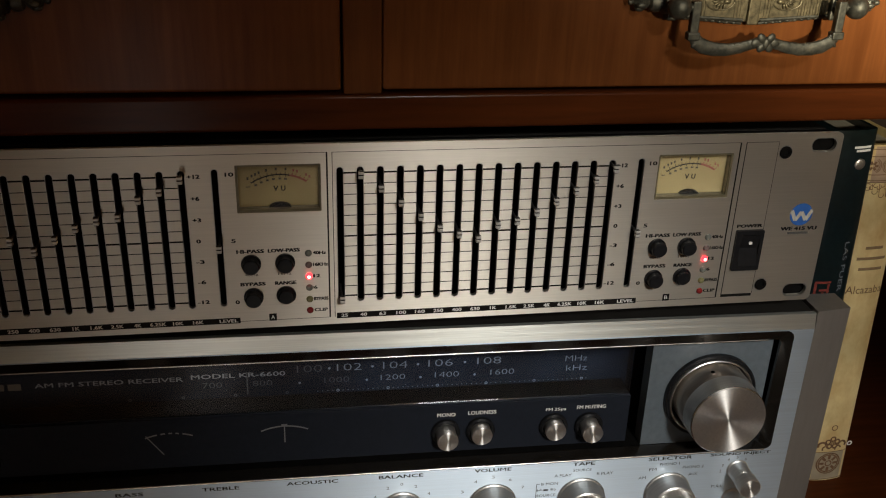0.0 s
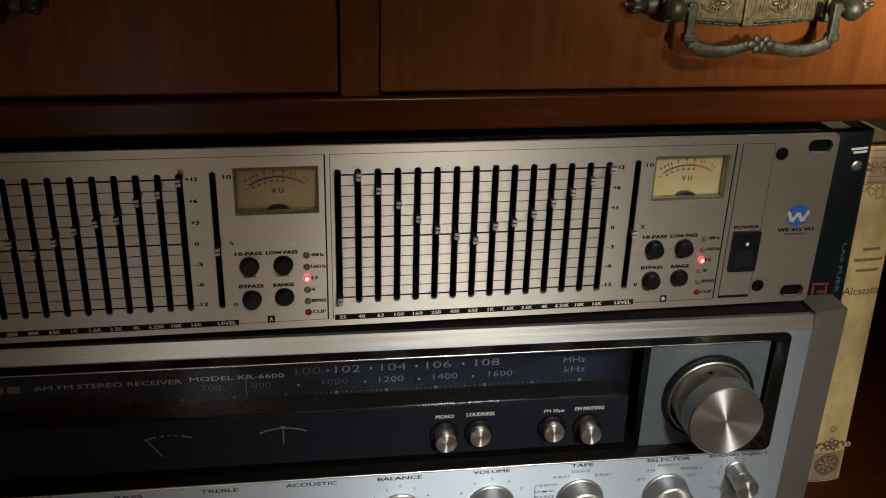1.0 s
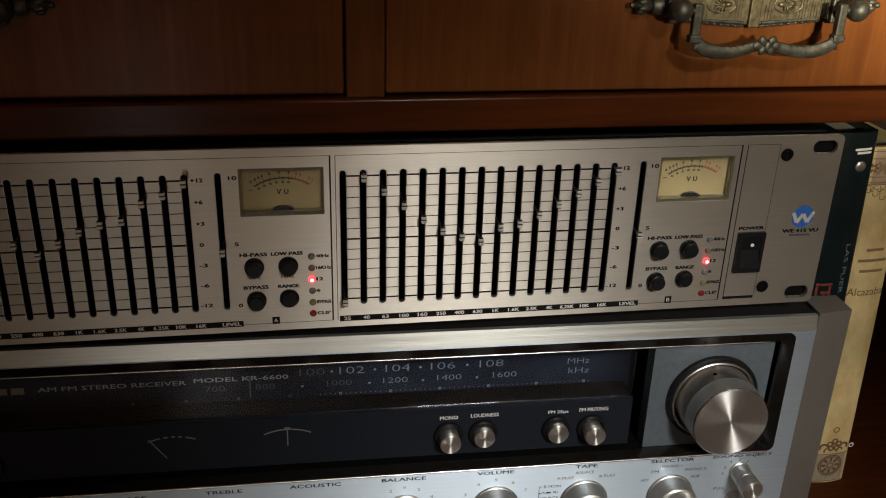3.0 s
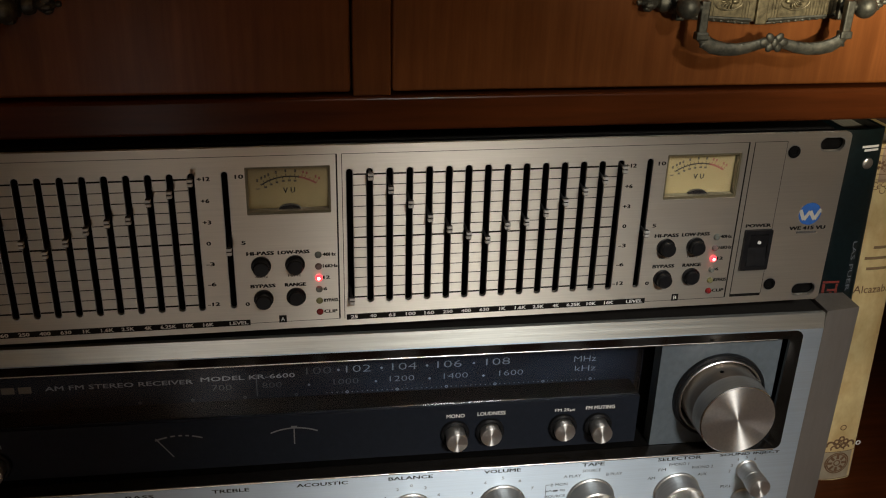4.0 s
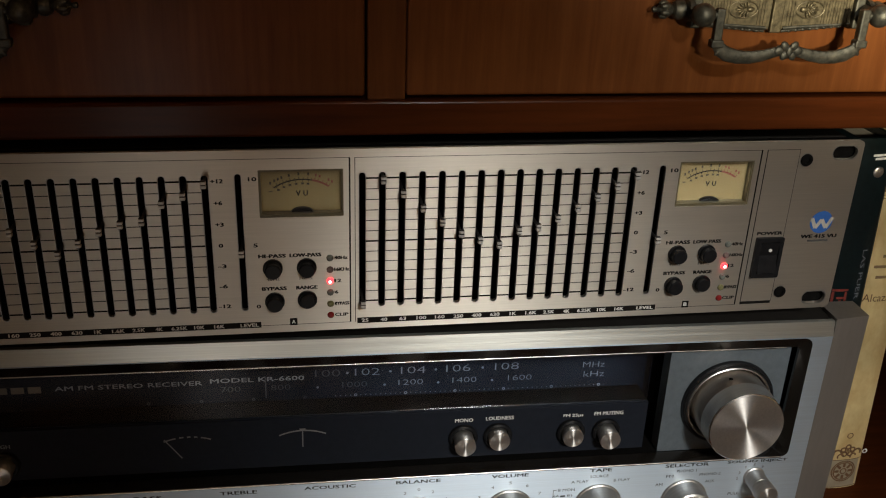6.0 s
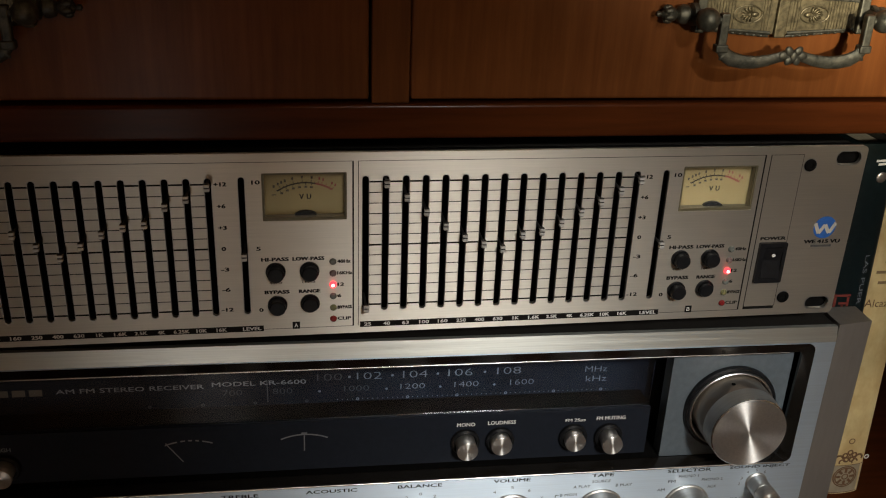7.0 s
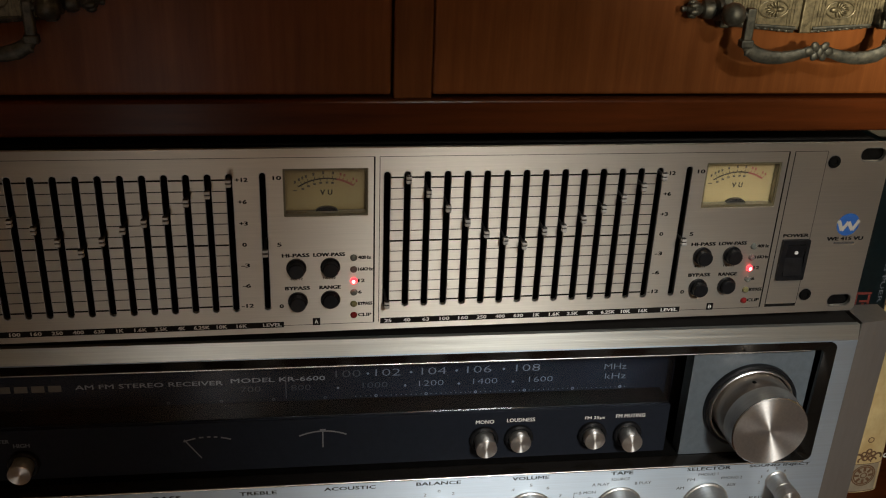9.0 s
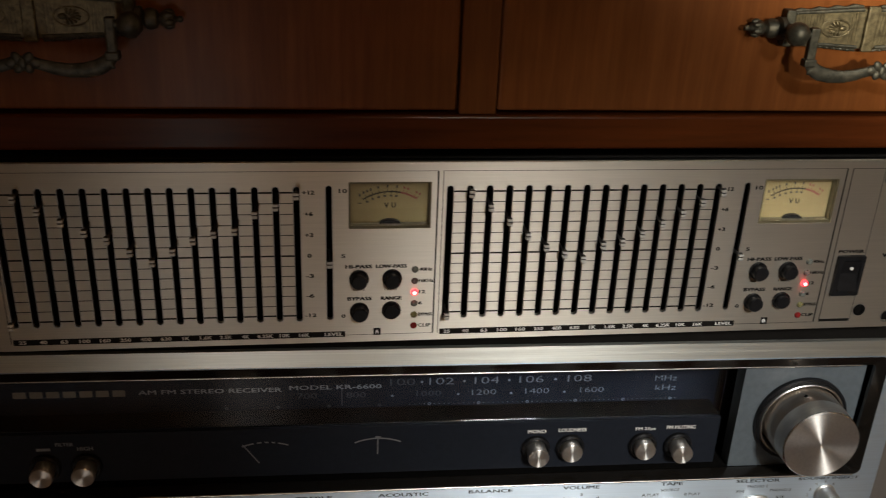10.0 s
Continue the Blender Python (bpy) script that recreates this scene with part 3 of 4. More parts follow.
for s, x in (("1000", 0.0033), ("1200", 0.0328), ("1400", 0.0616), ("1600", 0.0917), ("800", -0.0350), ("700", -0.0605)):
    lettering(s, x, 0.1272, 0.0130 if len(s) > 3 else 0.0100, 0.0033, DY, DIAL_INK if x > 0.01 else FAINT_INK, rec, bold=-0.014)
lettering("MHz", 0.1322, 0.1336, 0.0122, 0.0034, DY, DIAL_INK, rec, bold=-0.012)
lettering("kHz", 0.1328, 0.1276, 0.0116, 0.0034, DY, DIAL_INK, rec, bold=-0.012)
for x in (-0.0005, 0.0220, 0.0460, 0.0711):
    part("dial_dot", lathe([(0.0, -0.00005), (0.0007, -0.00005), (0.0007, 0.0)], x, 0.1343, 10, DY), DIAL_INK, rec)
for x in (-0.0160, 0.0190, 0.0475, 0.0766):
    part("dial_dot", lathe([(0.0, -0.00005), (0.0007, -0.00005), (0.0007, 0.0)], x, 0.1262, 10, DY), DIAL_INK, rec)
for k in range(-40, 52):
    x = 0.0038 + 0.002645 * k
    if k % 10 == 0:
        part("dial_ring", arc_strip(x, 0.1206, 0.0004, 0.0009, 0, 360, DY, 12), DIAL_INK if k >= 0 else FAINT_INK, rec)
    elif k >= -4:
        part("dial_dot", lathe([(0.0, -0.00005), (0.00027, -0.00005), (0.00027, 0.0)], x, 0.1206, 6, DY), DIAL_INK, rec)
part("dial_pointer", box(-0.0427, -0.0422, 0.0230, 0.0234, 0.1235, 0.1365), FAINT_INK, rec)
lettering("AM FM STEREO RECEIVER", -0.1071, 0.1412, 0.0696, 0.0025, 0.0122, DIM_INK, rec, heavy=0.00006)
lettering("MODEL KR-6600", -0.0455, 0.1420, 0.0459, 0.0025, 0.0122, DIM_INK, rec, heavy=0.00006)
for k in range(7):
    bar(-0.2010 + 0.0078 * k, -0.1950 + 0.0078 * k, 0.1392, 0.1428, 0.0122, GOLD_INK, rec, "emblem_bar")


# push switches
def switch(x, z, tip, words, w, lx, lz, ink=WHITE):
    s = part("push_switch", lathe([(0.0076, 0.0089), (0.0076, 0.0070), (0.0068, 0.0062), (0.0060, 0.0062), (0.0058, 0.0086), (0.0, 0.0086)], x, z, 28), BLACK, rec, "black collar with a turned steel cap", smooth=True)
    part("stem", lathe([(0.0052, 0.0088), (0.0052, tip + 0.0035), (0.0, tip + 0.0035)], x, z, 28), STEEL, s, smooth=True)
    part("cap", lathe([(0.0052, tip + 0.0036), (0.0055, tip + 0.003), (0.0055, tip + 0.0003), (0.0052, tip), (0.0, tip + 0.00015)], x, z, 32), SPUN, s, smooth=True)
    if words:
        lettering(words, lx, lz, w, 0.0022, 0.0090, ink, rec, heavy=0.00008)


switch(0.0591, 0.1034, -0.001, "MONO", 0.0095, 0.0593, 0.1136)
switch(0.0776, 0.1036, 0.002, "LOUDNESS", 0.0148, 0.0783, 0.1140)
switch(0.1172, 0.1036, 0.002, "FM 25µs", 0.0108, 0.1180, 0.1133)
switch(0.1366, 0.1030, -0.001, "FM MUTING", 0.0158, 0.1374, 0.1139)
# left labels greyer than the white ones: weaker light put in the ink
switch(-0.1700, 0.1004, -0.001, "HIGH", 0.0075, -0.1700, 0.1108, DIAL_INK)
switch(-0.1900, 0.1004, -0.001, "", 0.0075, -0.1900, 0.1108)
bar(-0.1935, -0.1868, 0.1099, 0.1115, 0.0090, DIAL_INK, rec)
lettering("FILTER", -0.1797, 0.1136, 0.0085, 0.0020, 0.0090, DIAL_INK, rec, heavy=0.00008)

# tuning panel and knob
KX, KZ = 0.2030, 0.1180
part("tuning_panel", sheet([(0.1674, 0.0872), (0.2337, 0.0872), (0.2337, 0.1541), (0.1674, 0.1541)], [circle(KX - 0.0004, KZ - 0.0002, 0.0236, 48)], 0.0090, 0.0180), BLUEGREY, rec, "blue-grey panel round the tuning knob")
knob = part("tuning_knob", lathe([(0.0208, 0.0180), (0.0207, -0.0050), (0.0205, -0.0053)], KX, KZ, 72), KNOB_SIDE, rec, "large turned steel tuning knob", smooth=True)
part("knob_band", lathe([(0.0205, -0.0053), (0.0207, -0.0056), (0.0203, -0.0150)], KX, KZ, 96), STEEL, knob, "satin front band of the knob", smooth=True)
part("knob_edge", lathe([(0.0203, -0.0150), (0.0203, -0.0155), (0.0198, -0.0160)], KX, KZ, 96), BRIGHT_EDGE, knob, "thin bright turned edge", smooth=True)
part("knob_face", lathe([(0.0198, -0.0160), (0.0, -0.0157)], KX, KZ, 96), SPUN, knob, smooth=True)
part("knob_well", lathe([(0.0256, 0.0089), (0.0254, 0.0068), (0.0246, 0.0060), (0.0236, 0.0066), (0.0234, 0.0178)], KX - 0.0004, KZ - 0.0002, 64), BLACK, rec, "black ring round the tuning knob", smooth=True)
part("knob_ring", lathe([(0.0234, 0.0110), (0.0233, 0.0060), (0.0231, 0.0053), (0.0227, 0.0050), (0.0223, 0.0053), (0.0221, 0.0060), (0.0220, 0.0170)], KX - 0.0004, KZ - 0.0002, 64), CHROME, rec, "thin chrome ring", smooth=True)
part("set_screw", ball(KX - 0.0052, -0.0004, KZ + 0.0200, 0.0012, 1, 1, 0.5, 12, 8), BLACK_IN, knob)


# knobs and printing under the window
def dial_knob(x, z, r, stepped):
    k = part("rotary_knob", lathe([(r + 0.0006, -0.0001), (r + 0.0006, -0.0012), (r, -0.0016), (r - 0.0003, -0.0118), (r - 0.0010, -0.0124), (0.0, -0.0124)], x, z, 48), STEEL, rec, "turned steel rotary knob", smooth=True)
    if stepped:
        n = 150
        loops = [[(x + (r - 0.0016 - (0.0003 if i % 2 else 0)) * math.cos(2 * math.pi * i / n), y, z + (r - 0.0016 - (0.0003 if i % 2 else 0)) * math.sin(2 * math.pi * i / n)) for i in range(n)] for y in (-0.0125, -0.0190)]
        part("knurled_ring", loft(loops), SPUN, k)
    part("knob_face", lathe([(r - 0.0022, -0.0191 if stepped else -0.0125), (r - 0.0026, -0.0200), (0.0, -0.0198)], x, z, 48), SPUN, k, smooth=True)
    return k


for x, r, st in ((-0.1020, 0.0115, False), (-0.0570, 0.0115, False), (0.0358, 0.0112, False), (0.0846, 0.0126, False), (0.1338, 0.0128, True), (0.1830, 0.0126, True)):
    dial_knob(x, 0.0610, r, st)
part("lever_switch", lathe([(0.004, -0.0001), (0.004, -0.008), (0.0035, -0.0085), (0.0, -0.0085)], -0.0105, 0.062, 20), STEEL, rec, smooth=True)
for z in (0.0735, 0.0540):
    s = part("small_knob", lathe([(0.0062, -0.0001), (0.0061, -0.0008), (0.0056, -0.0012), (0.0056, -0.0098), (0.0052, -0.0102)], 0.2221, z, 36), STEEL, rec, "small stepped steel knob", smooth=True)
    part("knob_cap", lathe([(0.0052, -0.0102), (0.0059, -0.0106), (0.0060, -0.0170), (0.0056, -0.0176)], 0.2221, z, 36), STEEL, s, smooth=True)
    part("knob_face", lathe([(0.0056, -0.0176), (0.0, -0.0175)], 0.2221, z, 36), SPUN, s, smooth=True)
for s, x, w in (("BASS", -0.1022, 0.0135), ("TREBLE", -0.0572, 0.0185), ("ACOUSTIC", -0.0108, 0.0262), ("BALANCE", 0.0351, 0.0232), ("VOLUME", 0.0840, 0.0197), ("TAPE", 0.1337, 0.0122), ("SELECTOR", 0.1822, 0.0245), ("SOUND INJECT", 0.2225, 0.0345)):
    lettering(s, x, 0.0838 - 0.0075 * max(0.0, 0.15 - x), w, 0.0021, 0.0, INK, rec, heavy=0.00010)
for s, x, z, w in (("0", 0.0355, 0.0777, 0.0015), ("2", 0.0430, 0.0757, 0.0015), ("2", 0.0282, 0.0757, 0.0015), ("4", 0.0500, 0.0705, 0.0015), ("4", 0.0215, 0.0705, 0.0015),
                   ("5", 0.0845, 0.0786, 0.0015), ("4", 0.0750, 0.0762, 0.0015), ("6", 0.0938, 0.0762, 0.0015), ("3", 0.0680, 0.0700, 0.0015), ("7", 0.1010, 0.0706, 0.0015), ("OFF", -0.0005, 0.0705, 0.0050),
                   ("SOURCE", 0.1332, 0.0796, 0.0102), ("A PLAY", 0.1227, 0.0767, 0.0095), ("B PLAY", 0.1461, 0.0764, 0.0090), ("B MON", 0.1157, 0.0717, 0.0092), ("(A    B)", 0.1140, 0.0676, 0.0105), ("SOURCE", 0.1142, 0.0640, 0.0105),
                   ("PHONO 1", 0.1824, 0.0799, 0.0112), ("PHONO 2", 0.1962, 0.0770, 0.0120), ("FM", 0.1731, 0.0768, 0.0042), ("AM", 0.1676, 0.0716, 0.0042), ("AUX", 0.1967, 0.0721, 0.0050),
                   ("3", 0.2133, 0.0765, 0.0012), ("4", 0.2162, 0.0803, 0.0012), ("5", 0.2212, 0.0815, 0.0012), ("6", 0.2262, 0.0800, 0.0012), ("2", 0.2125, 0.0728, 0.0012), ("PULL", 0.2120, 0.0625, 0.0065)):
    lettering(s, x, z, w, 0.0018, 0.0, INK_SOFT if w < 0.002 else INK, rec)
bm = strip(0.1085, 0.0718, 0.1105, 0.0718, 0.0003, 0.0)
strip(0.1085, 0.0719, 0.1085, 0.0600, 0.0003, 0.0, bm=bm)
strip(0.1085, 0.0676, 0.1098, 0.0676, 0.0003, 0.0, bm=bm)
strip(0.1085, 0.0640, 0.1098, 0.0640, 0.0003, 0.0, bm=bm)
strip(0.1125, 0.0676, 0.1152, 0.0676, 0.0010, 0.0, bm=bm)
part("printed_bracket", bm, INK, rec)

# ---------------------------------------------------------------- equaliser
eq = thing("graphic_equalizer", (0.0, 0.0, 0.170), 0, "silver rack-mount graphic equalizer with sliders and meters, standing on the receiver", "equalizer")
PITCH, FIRST, SHIFT = 0.00883, 0.0052, -0.1903
Z0, Z1 = 0.1800, 0.2681
SLOT0, SLOT1, SW = 0.1916, 0.2572, 0.0029
SETTING = {0.0: (0.1955, 0.2555, 0.2490, 0.2420, 0.2350, 0.2292, 0.2258, 0.2232, 0.2298, 0.2312, 0.2352, 0.2402, 0.2450, 0.2502, 0.2550),
           SHIFT: (0.1955, 0.2548, 0.2492, 0.2440, 0.2392, 0.2358, 0.2300, 0.2250, 0.2300, 0.2350, 0.2380, 0.2392, 0.2468, 0.2502, 0.2552)}
holes = []
SLOT_SHIFT = {0.0: 0.0002, SHIFT: SHIFT - 0.0001}
for o in (0.0, SHIFT):
    so = SLOT_SHIFT[o]
    for k in range(15):
        x = FIRST + so + PITCH * k
        holes.append(rounded(x - SW / 2, x + SW / 2, SLOT0, SLOT1, SW / 2 - 0.0001, 4))
    holes.append(rounded(0.1427 + so - 0.0014, 0.1427 + so + 0.0014, 0.1920, 0.2576, 0.0013, 4))
    holes.append(rounded(0.1511 + o, 0.1875 + o, 0.2371, 0.2592, 0.0004, 2))
for e in (-1, 1):
    for z in (0.2622, 0.1860):
        holes.append(rounded(e * 0.2322 - 0.0062, e * 0.2322 + 0.0062, z - 0.0032, z + 0.0032, 0.0031, 6))
plate = part("front_panel", sheet(rounded(-0.2413, 0.2413, Z0, Z1, 0.0025), holes, 0.0, 0.0020), PANEL, eq, "satin silver rack panel")
for loop in holes[-4:]:
    n = len(loop)
    mx, mz = sum(p[0] for p in loop) / n, sum(p[1] for p in loop) / n
    bm = bmesh.new()
    a = [bm.verts.new((x, -0.00005, z)) for x, z in loop]
    c = [bm.verts.new((x + (0.0004 if x > mx else -0.0004), -0.00005, z + (0.0004 if z > mz else -0.0004))) for x, z in loop]
    for k in range(n):
        bm.faces.new((a[k], a[(k + 1) % n], c[(k + 1) % n], c[k]))
    part("slot_edge", bm, PANEL_EDGE, plate)
# case widened behind the ears so the slots look dark
part("case", box(-0.2395, 0.2395, 0.0120, 0.230, 0.1810, 0.2665, 0.001), CASE, eq, "black steel case")
# black blocks added in place of the shade behind the ear slots
for e in (-1, 1):
    part("slot_shade_block", box(min(e * 0.2195, e * 0.2396), max(e * 0.2195, e * 0.2396), 0.0032, 0.0104, 0.1815, 0.2660), BLACK_IN, eq)
part("sub_panel", box(-0.2395, 0.2395, 0.0105, 0.0119, 0.1815, 0.2660), BLACK_IN, eq)
for sx in (-0.18, 0.18):
    for sy in (0.03, 0.20):
        part("foot", box(sx - 0.01, sx + 0.01, sy - 0.01, sy + 0.01, 0.170, 0.1812, 0.001), BLACK, eq)

# bright bevelled edge round every slider slot
for loop in [h for h in holes if abs(h[0][1] - (SLOT1 - SW / 2)) < 0.003 or abs(h[0][1] - 0.2563) < 0.0005]:
    n = len(loop)
    mx, mz = sum(p[0] for p in loop) / n, sum(p[1] for p in loop) / n
    bm = bmesh.new()
    a = [bm.verts.new((x, -0.00003, z)) for x, z in loop]
    c = [bm.verts.new((x + (0.00022 if x > mx else -0.00022), -0.00003, z + (0.00022 if z > mz else -0.00022))) for x, z in loop]
    d = [bm.verts.new((x - (0.00012 if x > mx else -0.00012), 0.0004, z - (0.00012 if z > mz else -0.00012))) for x, z in loop]
    for k in range(n):
        bm.faces.new((a[k], a[(k + 1) % n], c[(k + 1) % n], c[k]))
        bm.faces.new((d[k], d[(k + 1) % n], a[(k + 1) % n], a[k]))
    part("slot_edge", bm, PANEL_EDGE, plate)

# one slider, built once
slider_bm = box(-0.0005, 0.0005, -0.0042, 0.0100, -0.0007, 0.0007, 0.0002, 1)
box(-0.0011, 0.0011, -0.0062, -0.0042, -0.0020, 0.0018, 0.0003, 1, bm=slider_bm)
slider_bm2 = box(-0.0012, 0.0012, -0.0066, -0.0046, -0.0016, -0.0003, 0.0002, 1)
box(-0.0012, 0.0012, -0.0066, -0.0046, 0.0003, 0.0015, 0.0002, 1, bm=slider_bm2)
slider_mesh = None


def slider(x, z):
    global slider_mesh
    if slider_mesh is None:
        s = part("slider_knob", slider_bm, SLIDER, eq, "small dark grey slider knob", loc=1)
        i = part("indicator", slider_bm2, MARK, s, "pale ridged cap", loc=1)
        slider_mesh = (s.data, i.data)
    else:
        s = new("slider_knob", slider_mesh[0])
        s.parent = eq
        s["label"] = "small dark grey slider knob"
        i = new("indicator", slider_mesh[1])
        i.parent = s
        i["label"] = "pale ridged cap"
    s.location = Vector((x, 0, z)) - BASE[eq.name]


SLIDER = node_mat("dark_grey_slider_plastic", (0.028, 0.027, 0.026), 0.4, 0.0, 0.2, (600, 600, 600), 0.06)
MARK = node_mat("pale_ridged_cap", (0.60, 0.59, 0.56), 0.4, 0.3, 0.1, (600, 600, 600), 0.05)


def button(x, z, deep):
    b = part("push_button", lathe([(0.0044, -0.0001), (0.0044, -0.0012), (0.0041, -0.0016), (0.0039, -0.0016), (0.0038, -0.0008), (0.0, -0.0008)], x, z, 28), BLACK, eq, "round black push button", smooth=True)
    part("button_cap", lathe([(0.0036, -0.0009), (0.0036, -deep + 0.0006), (0.0031, -deep), (0.0, -deep + 0.0001)], x, z, 28), BLACK, b, smooth=True)


def led(x, z, m, label):
    lens = part("indicator_lamp", lathe([(0.0016, -0.0001), (0.0015, -0.0007), (0.0010, -0.0013), (0.0, -0.0015)], x, z, 18), m, eq, label, smooth=True)
    if m is LED_RED:
        part("lamp_core", ball(x - 0.0001, -0.0013, z, 0.0008, 1, 0.6, 1, 12, 8), LED_CORE, lens, "pale glowing core of the lamp", smooth=True)


FREQ = ("25", "40", "63", "100", "160", "250", "400", "630", "1K", "1.6K", "2.5K", "4K", "6.25K", "10K", "16K")
for o in (0.0, SHIFT):
    # printed grid between the sliders
    so = SLOT_SHIFT[o]
    bm = bmesh.new()
    for k in range(13):
        z = 0.2546 - 0.0050 * k
        w = 0.00080 if k in (0, 6, 12) else 0.00040
        for j in range(14):
            x = FIRST + so + PITCH * j
            strip(x + SW / 2 + 0.0001, z, x + PITCH - SW / 2 - 0.0001, z, w, 0.0, bm=bm)
    tagged(part("printed_grid", bm, INK, plate), kind="stuff")
    # section borders
    bm = bmesh.new()
    x0, x1 = 0.0022 + o, 0.1902 + o
    for p in ((x0, 0.2642, x1, 0.2642, 0.00022), (x0, 0.1838, x0, 0.2643, 0.00030), (x1, 0.1838, x1, 0.2643, 0.00070), (0.1475 + o, 0.1838, x1, 0.1838, 0.00022)):
        strip(*p, 0.0, bm=bm)
    part("printed_border", bm, INK, plate)
    bar(0.0030 + o, (0.1494 if o else 0.1487) + o, 0.1829, 0.1858, 0.0, INK, plate, "printed_band")
    for k, s in enumerate(FREQ):
        lettering(s, FIRST + o + PITCH * k + (0.0018 if o else 0.0014), 0.18435, 0.00150 * len(s) - (0.0007 if "." in s else 0), 0.00170, -0.00005, WHITE, plate, heavy=0.00011)
    lettering("LEVEL", (0.1442 if o else 0.1433) + o, 0.18435, 0.0082, 0.00165, -0.00005, WHITE, plate, heavy=0.00009)
    for s, z in (("+12", 0.2546), ("+6", 0.2446), ("+3", 0.2346), ("0", 0.2246), ("-3", 0.2146), ("-6", 0.2046), ("-12", 0.1946)):
        lettering(s, 0.1338 + o, z, 0.0017 * len(s), 0.0018, 0.0, INK, plate, heavy=0.00016)
    for s, z in (("10", 0.2552), ("5", 0.2242), ("0", 0.1938)):
        lettering(s, 0.1487 + o, z, 0.0017 * len(s), 0.0018, 0.0, INK, plate, heavy=0.00014)
    for k, z in enumerate(SETTING[o]):
        slider(FIRST + so + PITCH * k, z)
    slider(0.1427 + so, 0.2228)
    # push buttons with their printing
    for s, x, z, w in (("HI-PASS", 0.1556, 0.2188, 0.0118), ("LOW-PASS", 0.1703, 0.2188, 0.0138), ("BYPASS", 0.1560, 0.2026, 0.0108), ("RANGE", 0.1705, 0.2026, 0.0093)):
        lettering(s, x + o, z, w, 0.0017, 0.0, INK, plate, heavy=0.00019)
    lettering("40Hz", 0.1556 + o, 0.2073, 0.0058, 0.0014, 0.0, INK, plate)
    lettering("16Hz", 0.1703 + o, 0.2073, 0.0058, 0.0014, 0.0, INK, plate)
    for x, z, deep in ((0.1557, 0.2129, 0.0052), (0.1707, 0.2129, 0.0050), (0.1560, 0.1963, 0.0052), (0.1706, 0.1966, 0.0035)):
        button(x + o, z, deep)
    for s, z, m, lab, w in (("40Hz", 0.2170, LED_OFF, "unlit grey-green indicator lamp", 0.0054), ("16KHz", 0.2112, LED_ROSE, "unlit rose-grey indicator lamp", 0.0062), ("12", 0.2055, LED_RED, "glowing red indicator lamp", 0.0026),
                            ("6", 0.1997, LED_OFF, "unlit grey-green indicator lamp", 0.0013), ("BYPASS", 0.1938, LED_OLIVE, "unlit olive indicator lamp", 0.0060), ("CLIP", 0.1880, LED_DARKRED, "unlit dark red indicator lamp", 0.0056)):
        led(0.1811 + o, z, m, lab)
        lettering(s, 0.1833 + w / 2 + o, z, w * 1.06, 0.0016, 0.0, INK, plate, heavy=0.00014)
        if s in ("12", "6"):
            bar(0.1829 + o, 0.1831 + o, z - 0.0006, z + 0.0006, 0.0, INK, plate)
    bar(0.1624 + o, 0.1658 + o, 0.1834, 0.1871, -0.00004, INK, plate, "printed_square")
    lettering("B" if o == 0.0 else "A", 0.1641 + o, 0.18525, 0.0016, 0.0019, -0.00009, WHITE, plate, heavy=0.00005)
    # level meter, set a little behind the panel
    mx0, mx1, mz0, mz1 = 0.1511 + o, 0.1875 + o, 0.2371, 0.2592
    meter = part("level_meter", sheet([(mx0, mz0), (mx1, mz0), (mx1, mz1), (mx0, mz1)], [[(mx0 + 0.0009, mz0 + 0.0013), (mx1 - 0.0009, mz0 + 0.0013), (mx1 - 0.0009, mz1 - 0.0009), (mx0 + 0.0009, mz1 - 0.0009)]], 0.0004, 0.0050), VU_FRAME, eq, "analogue level meter with a cream card")
    part("meter_card", box(mx0 + 0.0006, mx1 - 0.0006, 0.0048, 0.0058, mz0 + 0.0005, mz1 - 0.0005), VU_PAPER, meter)
    cx, cz, cy, rm = (mx0 + mx1) / 2 + 0.0003, mz0 + 0.0013, 0.0048, 0.0212
    ac = cz - 0.0069
    part("meter_arc", arc_strip(cx, ac, rm, rm + 0.0006, 124, 78, cy, 20), INK, meter)
    part("meter_arc_red", arc_strip(cx, ac, rm - 0.0001, rm + 0.0008, 78, 57, cy, 10), DULL_RED, meter)
    def ray(bm, a, r0, r1, w):
        strip(cx + r0 * math.cos(a), ac + r0 * math.sin(a), cx + r1 * math.cos(a), ac + r1 * math.sin(a), w, cy, bm=bm)
    def figure(bm, a, r, w, h):
        strip(cx + r * math.cos(a) - w, ac + r * math.sin(a), cx + r * math.cos(a) + w, ac + r * math.sin(a), h, cy, bm=bm)
    bm = bmesh.new()
    for k, d in enumerate((124, 119, 115, 111, 107, 103, 98, 93, 88, 83, 79)):
        ray(bm, radians(d), rm + 0.0003, rm + (0.0016 if k % 2 else 0.0011), 0.00034)
        if k % 2 or k < 3:
            figure(bm, radians(d), rm + 0.0029, 0.00042, 0.0013)
    for d in (121, 113, 105, 97, 89, 82):
        ray(bm, radians(d), rm - 0.0007, rm, 0.00034)
        figure(bm, radians(d), rm - 0.0016, 0.0006, 0.0009)
    figure(bm, radians(130), rm - 0.0002, 0.0009, 0.00045)
    part("meter_ticks", bm, METER_GREY, meter)
    bm = bmesh.new()
    for k, d in enumerate((75, 71, 66, 61, 57)):
        ray(bm, radians(d), rm + 0.0003, rm + 0.0017, 0.00034)
        if k != 2:
            figure(bm, radians(d), rm + 0.0029, 0.00040, 0.0012)
